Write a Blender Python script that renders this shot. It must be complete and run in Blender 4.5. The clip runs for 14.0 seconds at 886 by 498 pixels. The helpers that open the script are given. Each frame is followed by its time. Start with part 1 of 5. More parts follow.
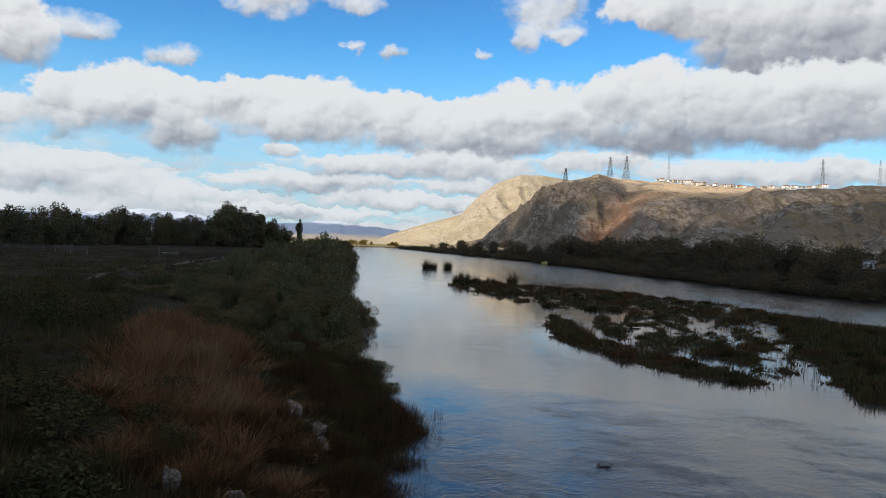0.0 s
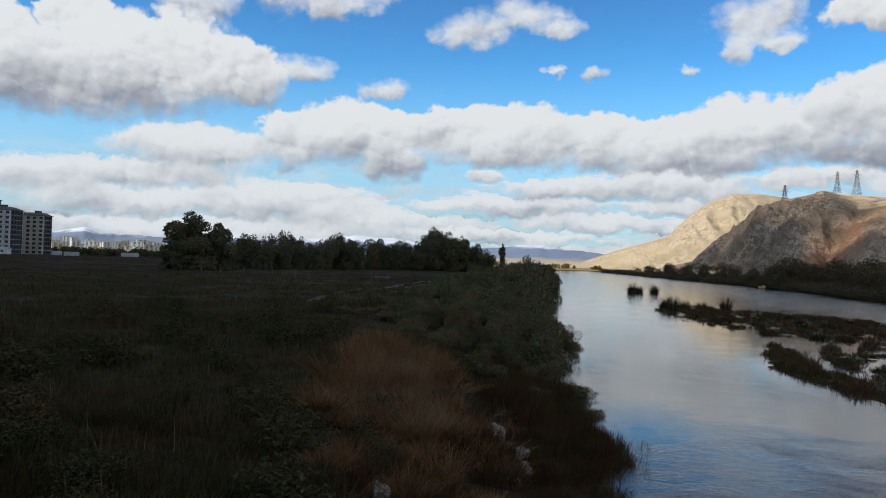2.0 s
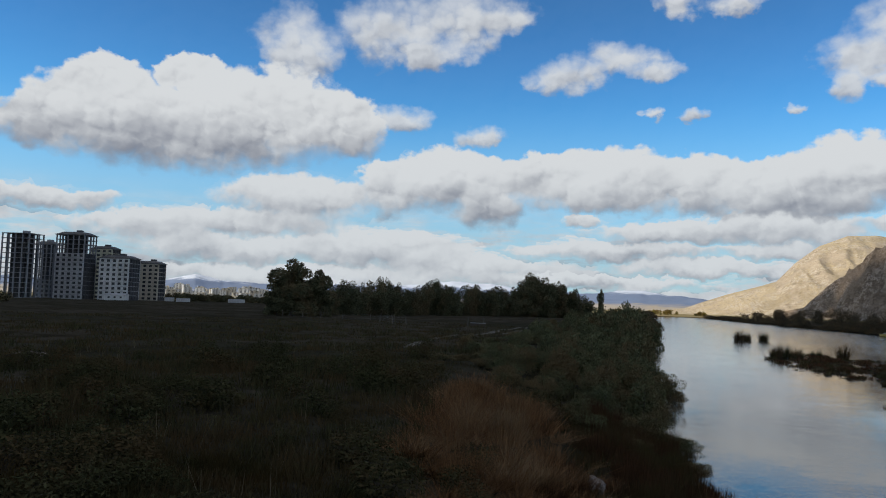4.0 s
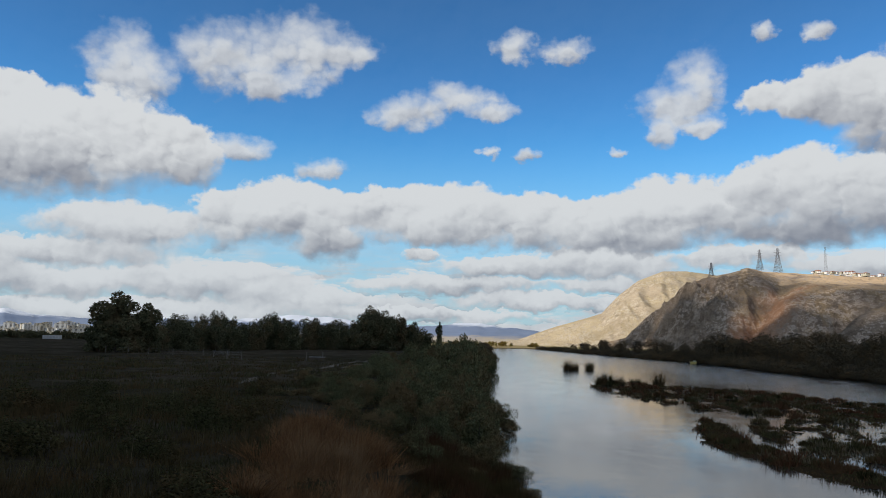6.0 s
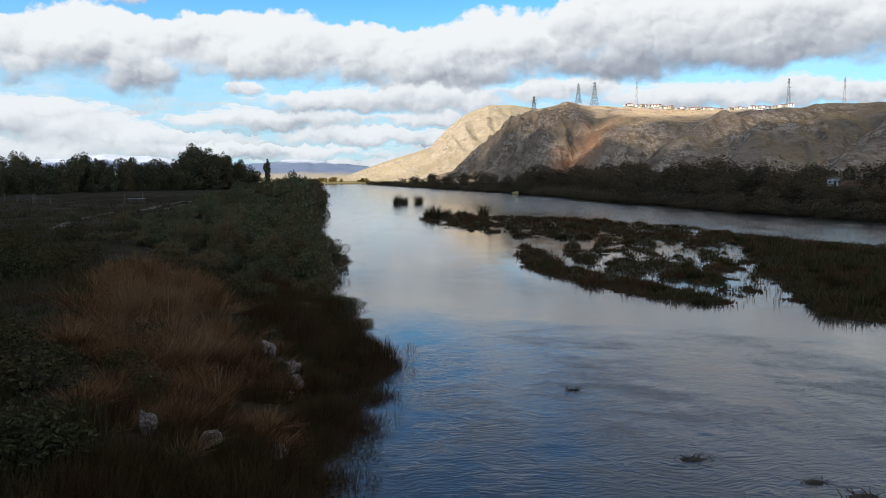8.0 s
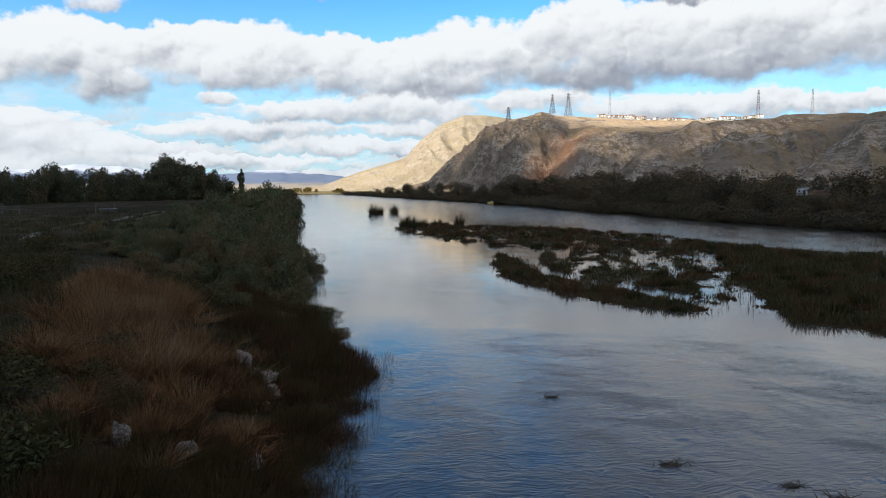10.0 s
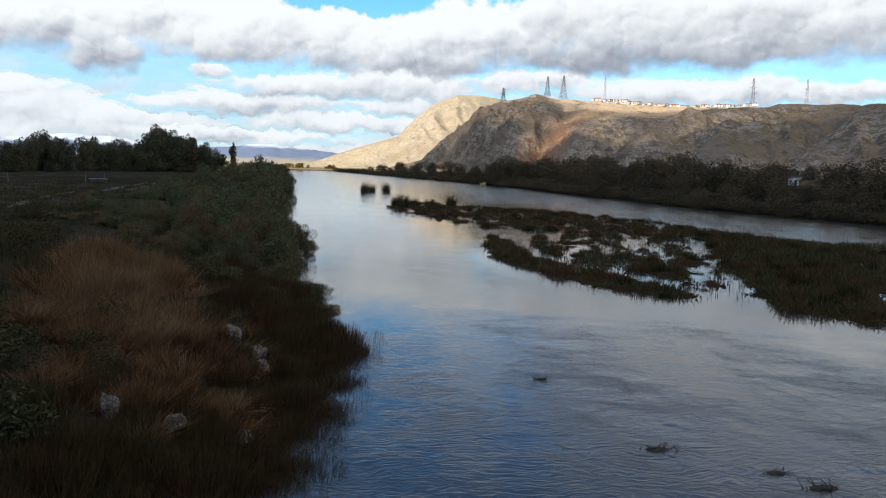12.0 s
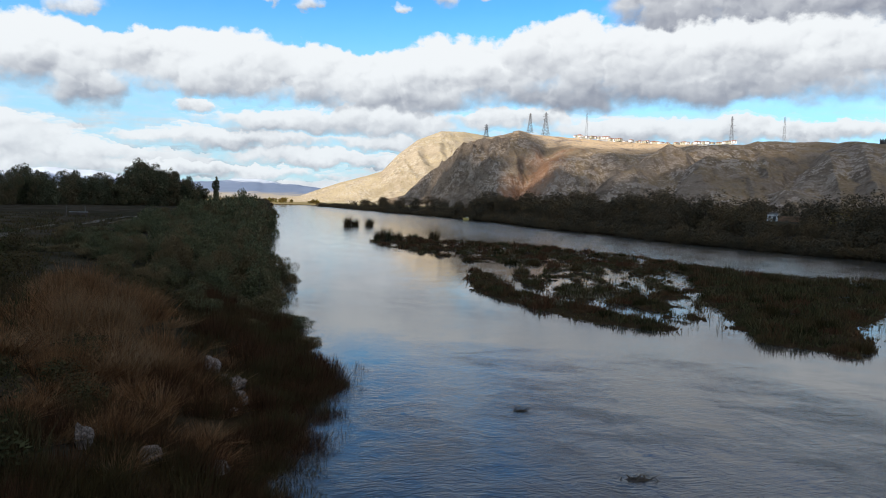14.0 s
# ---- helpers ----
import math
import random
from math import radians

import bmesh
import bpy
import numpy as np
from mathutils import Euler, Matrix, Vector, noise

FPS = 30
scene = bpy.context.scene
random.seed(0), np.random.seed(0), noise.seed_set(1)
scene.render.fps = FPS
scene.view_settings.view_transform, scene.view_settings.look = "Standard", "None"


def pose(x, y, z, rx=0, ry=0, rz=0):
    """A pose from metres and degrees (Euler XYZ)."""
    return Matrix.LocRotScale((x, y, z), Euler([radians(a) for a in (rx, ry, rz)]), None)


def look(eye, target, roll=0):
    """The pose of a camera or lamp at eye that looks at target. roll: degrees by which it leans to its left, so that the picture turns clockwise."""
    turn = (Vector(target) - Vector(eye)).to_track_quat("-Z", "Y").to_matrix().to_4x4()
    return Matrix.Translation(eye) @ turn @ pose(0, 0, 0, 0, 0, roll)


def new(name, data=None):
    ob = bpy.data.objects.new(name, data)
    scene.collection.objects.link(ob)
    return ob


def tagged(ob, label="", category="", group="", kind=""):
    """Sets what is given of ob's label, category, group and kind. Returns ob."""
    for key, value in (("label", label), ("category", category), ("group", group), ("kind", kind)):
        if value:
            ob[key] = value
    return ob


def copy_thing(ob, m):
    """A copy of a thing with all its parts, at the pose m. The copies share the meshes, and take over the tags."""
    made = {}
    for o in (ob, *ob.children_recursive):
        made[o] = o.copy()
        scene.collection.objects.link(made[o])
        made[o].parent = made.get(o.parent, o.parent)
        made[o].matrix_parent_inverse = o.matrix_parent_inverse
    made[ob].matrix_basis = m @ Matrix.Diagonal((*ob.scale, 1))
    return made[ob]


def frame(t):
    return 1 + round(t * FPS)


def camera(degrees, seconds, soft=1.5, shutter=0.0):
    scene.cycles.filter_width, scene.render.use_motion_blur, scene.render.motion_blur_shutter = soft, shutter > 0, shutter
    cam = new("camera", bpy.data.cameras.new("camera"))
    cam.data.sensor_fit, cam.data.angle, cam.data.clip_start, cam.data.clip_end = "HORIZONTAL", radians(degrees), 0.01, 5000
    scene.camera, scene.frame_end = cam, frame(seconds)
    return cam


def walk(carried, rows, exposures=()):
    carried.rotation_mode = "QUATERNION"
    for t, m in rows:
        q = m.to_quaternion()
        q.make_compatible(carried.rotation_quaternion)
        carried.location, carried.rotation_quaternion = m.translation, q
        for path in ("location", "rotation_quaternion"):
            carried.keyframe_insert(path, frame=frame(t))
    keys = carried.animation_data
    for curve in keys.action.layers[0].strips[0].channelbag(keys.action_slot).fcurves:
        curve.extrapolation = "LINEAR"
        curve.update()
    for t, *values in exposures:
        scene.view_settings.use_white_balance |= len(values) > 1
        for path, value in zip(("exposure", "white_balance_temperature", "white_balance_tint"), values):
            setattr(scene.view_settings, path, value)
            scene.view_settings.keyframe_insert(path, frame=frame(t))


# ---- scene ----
cam = camera(59.4, 14.0, soft=1.0)

PATH = [
    (0, (0.107, 0.099, 7.375), (0.048, 2.098, 7.362), 2.1),
    (0.5, (-0.022, 0.18, 7.305), (-0.189, 2.173, 7.305), 2.0),
    (1, (0.074, 0.24, 7.308), (-0.296, 2.206, 7.295), 1.5),
    (1.5, (0.068, 0.183, 7.298), (-0.415, 2.124, 7.307), 1.2),
    (2, (0.11, 0.175, 7.362), (-0.461, 2.092, 7.393), 1.8),
    (2.5, (0.072, 0.106, 7.308), (-0.605, 1.983, 7.444), 1.0),
    (2.7, (0.085, 0.113, 7.313), (-0.685, 1.955, 7.442), 1.1),
    (4.8, (0.228, 0.463, 7.416), (-0.579, 2.285, 7.585), 2.0),
    (5, (0.292, 0.434, 7.421), (-0.481, 2.269, 7.609), 2.0),
    (5.5, (0.417, 0.219, 7.401), (-0.168, 2.116, 7.646), 1.5),
    (6, (0.285, -0.019, 7.375), (-0.131, 1.923, 7.611), 1.2),
    (6.5, (0.275, -0.081, 7.405), (-0.034, 1.892, 7.522), 0.5),
    (7, (0.247, -0.108, 7.401), (0.133, 1.887, 7.323), 0.8),
    (7.5, (0.249, -0.083, 7.400), (0.243, 1.911, 7.240), 0.5),
    (8, (0.330, -0.048, 7.418), (0.345, 1.944, 7.236), -0.2),
    (8.2, (0.322, -0.038, 7.407), (0.386, 1.947, 7.174), -0.4),
    (10.3, (0.241, 0.021, 7.301), (0.326, 2.014, 7.149), -0.2),
    (10.5, (0.231, 0.014, 7.284), (0.358, 2.004, 7.12), -0.2),
    (11, (0.2, 0.048, 7.328), (0.354, 2.035, 7.156), 0.1),
    (11.5, (0.199, 0.049, 7.287), (0.35, 2.037, 7.123), 1.3),
    (12, (0.166, 0.096, 7.323), (0.269, 2.083, 7.115), 1.4),
    (12.5, (0.131, 0.183, 7.343), (0.091, 2.151, 6.988), 0.9),
    (13, (0.222, 0.027, 7.317), (0.306, 2.023, 7.224), 0.3),
    (13.5, (0.188, 0.09, 7.183), (0.237, 2.082, 7.015), -1.3),
    (14, (0.243, 0.005, 7.183), (0.387, 1.996, 7.066), 1.6),
]
EXPOSURES = [(0.0, -0.10), (2.0, -0.12), (2.7, -0.28), (5.0, -0.31), (6.2, -0.32), (7.0, -0.17), (7.5, -0.04), (8.0, 0.10), (10.5, 0.13), (12.0, 0.22), (12.5, 0.36), (13.0, 0.37), (13.5, 0.18), (14.0, 0.12)]
walk(cam, [(t, look(e, g, r)) for t, e, g, r in PATH], exposures=EXPOSURES)

# ---- sky, sun ----
SUN_TURN, SUN_HEIGHT = radians(-130), radians(32)
to_sun = Vector((math.sin(SUN_TURN) * math.cos(SUN_HEIGHT), math.cos(SUN_TURN) * math.cos(SUN_HEIGHT), math.sin(SUN_HEIGHT)))
sun = new("sun", bpy.data.lights.new("sun", "SUN"))
sun.data.energy, sun.data.angle, sun.data.color = 5.0, radians(0.8), (1.0, 0.93, 0.82)
sun.matrix_world = look(to_sun * 100, (0, 0, 0))

# cumulus heaps: bearing, height, half width, half height, in degrees
HEAP_WEST = [(-51.7, 11.0, 2.7, 1.62), (-48.0, 12.1, 4.0, 2.77), (-42.1, 11.4, 9.1, 2.52), (-36.7, 13.1, 5.3, 2.76), (-31.4, 12.5, 2.7, 2.02), (-47.9, 14.5, 2.7, 1.28), (-42.4, 15.3, 1.9, 1.14)]
HEAP_HIGH = [(-35.0, 18.2, 2.3, 2.11), (-27.9, 19.7, 3.4, 1.93), (-23.2, 20.7, 3.2, 1.92), (-19.8, 20.8, 2.1, 1.08), (-25.7, 18.2, 3.0, 0.87), (-15.0, 16.8, 2.3, 1.07), (-10.9, 17.7, 2.2, 0.97), (-8.7, 16.8, 1.7, 0.54)]
WISPS = [(-27.4, 13.4, 1.9, 0.69), (-21.2, 12.3, 1.3, 0.62), (-5.9, 13.7, 0.8, 0.39), (-8.8, 13.9, 0.6, 0.36), (-6.9, 21.3, 1.3, 0.81), (-3.0, 21.1, 1.4, 0.73), (4.5, 17.0, 1.8, 1.41), (3.8, 15.1, 1.0, 1.01), (6.3, 18.2, 1.6, 2.06), (6.6, 15.4, 1.2, 0.57), (10.8, 21.4, 0.8, 0.5), (14.2, 20.8, 0.8, 0.45), (0.9, 13.6, 0.5, 0.3)]
BAND = [(-27.4, 8.2, 2.9, 1.99), (-23.2, 9.2, 4.0, 1.99), (-20.6, 7.4, 2.5, 1.66), (-16.5, 9.3, 3.5, 1.56), (-11.6, 9.4, 4.4, 1.95), (-6.4, 8.9, 4.5, 1.79), (-1.2, 8.6, 3.2, 1.62), (4.0, 9.2, 3.8, 2.4), (-12.0, 8.0, 7.0, 1.1), (0.0, 7.6, 7.0, 1.0)]
UNDER = [(-34.4, 7.2, 4.9, 1.55), (-37.9, 5.4, 6.0, 0.81), (-13.6, 6.3, 1.2, 0.41), (-6.4, 5.5, 5.6, 0.8), (-1.2, 6.1, 2.7, 1.08), (-11.1, 4.1, 5.8, 0.65), (0.9, 4.2, 5.0, 0.53), (-4.5, 2.8, 5.8, 0.35)]
LOW = [(-51.4, 6.3, 4.1, 0.73), (-44.7, 4.7, 4.1, 0.93), (-38.9, 3.5, 6.8, 1.04), (-29.3, 3.7, 6.2, 1.24), (-23.4, 2.7, 5.0, 1.04), (-32.5, 1.5, 10.7, 0.9), (-14.3, 1.9, 7.9, 0.49)]
HEAP_EAST = [(8.0, 9.3, 2.8, 2.0), (10.8, 10.4, 2.3, 2.2), (13.4, 10.6, 2.3, 2.55), (17.5, 9.9, 4.0, 2.4), (23.0, 9.9, 5.0, 2.5), (29.0, 9.9, 5.5, 2.5), (36.0, 9.7, 5.0, 2.4), (13.0, 8.0, 5.5, 1.2), (23.0, 8.3, 7.5, 1.1)]
DECK_EAST = [(12.6, 16.6, 2.6, 1.1), (16.0, 16.6, 3.0, 2.0), (19.5, 15.6, 3.8, 2.9), (25.0, 15.2, 5.5, 3.5), (32.0, 14.6, 6.0, 3.6), (20.0, 13.0, 3.5, 1.6), (27.0, 12.6, 7.0, 1.6), (38.0, 14.5, 5.0, 3.5)]
# unseen grey bank overhead, added to darken the water's reflections
DECK_OVER = [(33.0, 25.5, 9.0, 3.6), (43.0, 21.0, 8.0, 4.0)]
LOW_EAST = [(17.5, 5.5, 5.2, 0.8), (24.5, 5.6, 4.5, 0.75), (-5.8, 3.1, 4.6, 0.5), (-0.1, 5.6, 5.0, 1.03), (29.5, 5.4, 5.4, 0.6), (9.0, 6.2, 4.0, 0.7)]


class Nodes:
    """Short ways to wire a node tree."""

    def __init__(self, tree):
        self.tree = tree
        tree.nodes.clear()

    def add(self, kind, *ins):
        n = self.tree.nodes.new(kind)
        for i, v in enumerate(ins):
            if v is not None:
                self.put(n.inputs[i], v)
        return n

    def put(self, socket, v):
        if isinstance(v, bpy.types.NodeSocket):
            self.tree.links.new(v, socket)
        else:
            socket.default_value = v

    def math(self, op, *ins, clamp=False):
        n = self.add("ShaderNodeMath", *ins)
        n.operation, n.use_clamp = op, clamp
        return n.outputs[0]

    def vec(self, op, *ins, out=0):
        n = self.add("ShaderNodeVectorMath", *ins)
        n.operation = op
        return n.outputs[out]

    def noise(self, vector, scale, detail=4, rough=0.55, kind="FBM", color=False):
        n = self.add("ShaderNodeTexNoise")
        n.noise_type = kind
        self.put(n.inputs["Vector"], vector)
        n.inputs["Scale"].default_value, n.inputs["Detail"].default_value, n.inputs["Roughness"].default_value = scale, detail, rough
        return n.outputs["Color" if color else "Fac"]

    def billow(self, vector, scale, detail=2.0):
        """Rounded heaps with creases between them, 0 to 1."""
        n = self.add("ShaderNodeTexVoronoi")
        n.voronoi_dimensions, n.normalize = "2D", True
        self.put(n.inputs["Vector"], vector)
        n.inputs["Scale"].default_value, n.inputs["Detail"].default_value, n.inputs["Roughness"].default_value = scale, detail, 0.5
        d = self.math("MULTIPLY", n.outputs["Distance"], 1.5)
        return self.math("SUBTRACT", 1.0, self.math("MULTIPLY", d, d), clamp=True)

    def ramp(self, fac, lo, hi, a=0.0, b=1.0, smooth=True):
        n = self.add("ShaderNodeMapRange")
        n.interpolation_type = "SMOOTHSTEP" if smooth else "LINEAR"
        for i, v in enumerate((fac, lo, hi, a, b)):
            self.put(n.inputs[i], v)
        return n.outputs[0]

    def mix(self, fac, a, b, blend="MIX"):
        n = self.add("ShaderNodeMix")
        n.data_type, n.blend_type = "RGBA", blend
        self.put(n.inputs["Factor"], fac)
        self.put(n.inputs[6], a if isinstance(a, bpy.types.NodeSocket) else (*a, 1))
        self.put(n.inputs[7], b if isinstance(b, bpy.types.NodeSocket) else (*b, 1))
        return n.outputs[2]


def build_sky():
    world = bpy.data.worlds.new("sky")
    world.use_nodes = True
    scene.world = world
    n = Nodes(world.node_tree)
    d = n.add("ShaderNodeTexCoord").outputs["Generated"]
    sky = n.add("ShaderNodeTexSky")
    sky.sky_type, sky.sun_disc, sky.sun_elevation, sky.sun_rotation = "NISHITA", False, SUN_HEIGHT, SUN_TURN
    sky.altitude, sky.air_density, sky.dust_density, sky.ozone_density = 900, 1.1, 0.3, 2.2
    # the air thins and darkens upwards
    xyz = n.add("ShaderNodeSeparateXYZ", d)
    az = n.math("MULTIPLY", n.math("ARCTAN2", xyz.outputs[0], xyz.outputs[1]), 57.2958)
    el = n.math("MULTIPLY", n.math("ARCSINE", xyz.outputs[2]), 57.2958)
    at = n.add("ShaderNodeCombineXYZ", az, el, 0.0).outputs[0]
    half = (0.5, 0.5, 0.5)
    blue = n.mix(1.0, sky.outputs[0], n.mix(n.ramp(el, 8, 20), SKY_LOW, SKY_HIGH), "MULTIPLY")
    blue = n.vec("SCALE", blue, None, None, n.ramp(el, 6, 27, 1.05, 0.66))
    veil = n.ramp(el, 15.0, 0.5)
    shown = n.mix(n.math("MULTIPLY", veil, 0.85), blue, HAZE)

    def layer(banks, grow, crisp, thin, offset, shown, extra=None, ragged=1.25, bright=0.60, rise=None, relief=0.95):
        """One depth of cloud laid over what is behind it: sharp heaped tops, soft grey bases."""
        flat = n.vec("MULTIPLY_ADD", at, (1, 1.2, 0), offset)
        warp = n.vec("MULTIPLY", n.vec("SUBTRACT", n.noise(flat, 0.30, 2, 0.5, color=True), half), (2.6, 1.3, 0))
        fine = n.vec("MULTIPLY", n.vec("SUBTRACT", n.noise(flat, 0.95, 3, 0.55, color=True), half), (1.9, 1.3, 0))
        p = n.vec("ADD", n.vec("ADD", at, warp), fine)
        near, up, weight = 9.0, 0.0, 0.0001
        for a, e, ra, re in [c for bank in banks for c in bank]:
            ra, re = ra * grow, re * grow
            q = n.vec("MULTIPLY_ADD", p, (1 / ra, 1 / re, 0), (-a / ra, -e / re, 0))
            far = n.vec("DOT_PRODUCT", q, q, out=1)
            near = n.math("SMOOTH_MIN", far, near, 0.45)
            w = n.math("SUBTRACT", 1.35, far, clamp=True)
            w = n.math("MULTIPLY", w, w)
            up = n.math("MULTIPLY_ADD", w, n.vec("DOT_PRODUCT", q, (0, 1, 0), out=1), up)
            weight = n.math("ADD", weight, w)
        height = n.math("DIVIDE", up, weight)
        if rise:
            height = n.math("ADD", n.math("MULTIPLY", height, 0.45), n.ramp(el, rise[0], rise[1], -0.75, 0.75, False))
        bent = n.vec("ADD", flat, n.vec("MULTIPLY", fine, (0.55, 0.55, 0)))
        heap = n.billow(bent, 0.52)
        puff = n.math("ADD", n.math("MULTIPLY", n.noise(flat, 0.50, 6, 0.52), 0.62), n.math("MULTIPLY", heap, 0.34))
        dens = n.math("ADD", n.math("SUBTRACT", 1.0, near), n.math("MULTIPLY", n.math("SUBTRACT", puff, 0.5), ragged))
        if extra is not None:
            dens = n.math("MAXIMUM", dens, extra)
        edge = n.ramp(height, -0.5, 0.5, 0.95, crisp)
        cover = n.math("MULTIPLY", n.ramp(dens, -0.08, edge), thin)
        broad = n.math("SUBTRACT", n.noise(flat, 0.24, 2, 0.42), n.noise(n.vec("ADD", flat, (-0.9, 1.3, 0)), 0.24, 2, 0.42))
        small = n.math("SUBTRACT", heap, n.billow(n.vec("ADD", bent, (-0.30, 0.42, 0)), 0.52))
        lit = n.math("ADD", n.math("MULTIPLY", broad, relief * 0.85), n.math("MULTIPLY", small, relief * 0.50))
        tone = n.math("ADD", n.math("MULTIPLY_ADD", height, 0.46, bright + 0.07), lit)
        rim = n.math("MULTIPLY", n.ramp(dens, 0.55, 0.0), n.ramp(height, -0.2, 0.8))
        tone = n.math("ADD", tone, n.math("MULTIPLY", rim, 0.2))
        body = n.mix(n.ramp(tone, 0.0, 1.0), CLOUD_DARK, CLOUD_LIGHT)
        body = n.mix(n.math("MULTIPLY", veil, 0.16), body, HAZE)
        return n.mix(cover, shown, body)

    # streaks low over the horizon
    streak = n.noise(n.vec("MULTIPLY", at, (0.16, 0.75, 1)), 1.0, 5, 0.6)
    low = n.math("MULTIPLY", n.math("SUBTRACT", streak, 0.41), n.math("MULTIPLY", n.ramp(el, 8.5, 2.5), 4.5))
    shown = layer((LOW, UNDER, LOW_EAST), 1.25, 0.35, 1.0, (0, 0, 0), shown, low, 1.25, 0.64, None, 0.7)
    # the rest of the sky, above and behind
    wide = n.noise(n.vec("MULTIPLY", d, (1, 1, 2.2)), 3.2, 6, 0.6)
    turned = n.ramp(n.math("ABSOLUTE", n.math("ADD", az, 8.0)), 50, 66)
    away = n.math("MAXIMUM", turned, n.ramp(el, 33, 45))
    other = n.math("MULTIPLY", n.math("SUBTRACT", wide, 0.36), n.math("MULTIPLY", away, 5.0))
    shown = layer((WISPS, HEAP_HIGH), 1.36, 1.6, 0.92, (31, 7, 0), shown, n.math("SUBTRACT", other, n.math("SUBTRACT", 1.0, away)), 2.1, 0.76)
    shown = layer((HEAP_WEST,), 1.18, 0.3, 1.0, (55, 3, 0), shown, None, 1.3, 0.56, (8.2, 15.5))
    shown = layer((DECK_OVER,), 1.2, 0.5, 1.0, (7, 61, 0), shown, None, 1.0, 0.22)
    shown = layer((DECK_EAST,), 1.22, 0.3, 1.0, (23, 71, 0), shown, None, 1.1, 0.38, (10.8, 17.6), 0.8)
    shown = layer((HEAP_EAST,), 1.22, 0.24, 1.0, (83, 41, 0), shown, None, 0.95, 0.50, (6.6, 12.6), 0.8)
    shown = layer((BAND,), 1.16, 0.24, 1.0, (11, 19, 0), shown, None, 1.3, 0.60, (6.0, 10.8))
    back = n.add("ShaderNodeBackground", shown, 1.0)
    n.add("ShaderNodeOutputWorld", back.outputs[0])
    world.cycles.sampling_method = "MANUAL"
    world.cycles.sample_map_resolution = 512


SKY_LOW, SKY_HIGH = (0.060, 0.158, 0.203), (0.047, 0.140, 0.212)
CLOUD_DARK, CLOUD_LIGHT, HAZE = (0.245, 0.268, 0.335), (0.83, 0.86, 0.885), (0.50, 0.64, 0.75)
build_sky()


# ---- materials ----
def material(name, build, rough=0.8, spec=0.3):
    """A principled material; build(n) gives the colour, and if it likes roughness and a bump height with its depth in metres."""
    m = bpy.data.materials.new(name)
    m.use_nodes = True
    n = Nodes(m.node_tree)
    got = build(n)
    got = got if isinstance(got, dict) else {"color": got}
    s = n.add("ShaderNodeBsdfPrincipled")
    c = got["color"]
    n.put(s.inputs["Base Color"], c if isinstance(c, bpy.types.NodeSocket) else (*c, 1))
    n.put(s.inputs["Roughness"], got.get("rough", rough))
    n.put(s.inputs["Specular IOR Level"], got.get("spec", spec))
    n.put(s.inputs["Metallic"], got.get("metal", 0.0))
    if "ior" in got:
        s.inputs["IOR"].default_value = got["ior"]
    if "height" in got:
        b = n.add("ShaderNodeBump")
        b.inputs["Strength"].default_value, b.inputs["Distance"].default_value = 1.0, got.get("depth", 0.02)
        n.put(b.inputs["Height"], got["height"])
        n.put(s.inputs["Normal"], b.outputs[0])
    n.add("ShaderNodeOutputMaterial", s.outputs[0])
    return m


def position(n):
    return n.add("ShaderNodeNewGeometry").outputs["Position"]


def leafy(dark, light, hue=(0.10, 0.07, 0.02), some=0.2):
    """Foliage: each leaf between two greens, some of them turned to autumn."""
    def build(n):
        isl = n.add("ShaderNodeNewGeometry").outputs["Random Per Island"]
        tree = n.add("ShaderNodeObjectInfo").outputs["Random"]
        c = n.mix(isl, dark, light)
        patch = n.noise(position(n), 0.35, 3)
        k = n.ramp(n.math("ADD", n.math("MULTIPLY", tree, 0.25), patch), 0.75 - some, 1.05 - some)
        return {"color": n.mix(k, c, hue), "rough": 0.8, "spec": 0.0}
    return build


def two_scale(a, b, coarse, fine, depth=0.0, third=None, lo=0.4, hi=0.62):
    def build(n):
        p = position(n)
        big, small = n.noise(p, coarse, 5, 0.6), n.noise(p, fine, 6, 0.65)
        c = n.mix(n.ramp(n.math("MULTIPLY_ADD", small, 0.5, n.math("MULTIPLY", big, 0.6)), lo, hi + 0.1), a, b)
        if third:
            c = n.mix(n.ramp(n.noise(p, coarse * 3.1, 4), 0.55, 0.7), c, third)
        out = {"color": c}
        if depth:
            out.update(height=small, depth=depth)
        return out
    return build


def ground_look(n):
    p = position(n)
    big, mid, small = n.noise(p, 0.03, 4), n.noise(p, 0.25, 5, 0.6), n.noise(p, 3.0, 6, 0.7)
    c = n.mix(n.ramp(big, 0.4, 0.6), (0.038, 0.036, 0.024), (0.064, 0.054, 0.040))
    c = n.mix(n.ramp(mid, 0.42, 0.66), c, (0.030, 0.025, 0.017))
    c = n.mix(n.ramp(small, 0.5, 0.75), c, (0.070, 0.060, 0.044))
    mud = n.ramp(n.add("ShaderNodeSeparateXYZ", p).outputs[2], 1.2, 0.2)
    # beyond 650 m sunlit brightness is painted in as pale straw
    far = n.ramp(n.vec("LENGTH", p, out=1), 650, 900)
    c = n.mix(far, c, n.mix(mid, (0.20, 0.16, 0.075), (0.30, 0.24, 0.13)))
    c = n.mix(mud, c, n.mix(small, (0.030, 0.020, 0.011), (0.055, 0.038, 0.022)))
    return {"color": c, "height": small, "depth": 0.12, "rough": 0.95, "spec": 0.0}


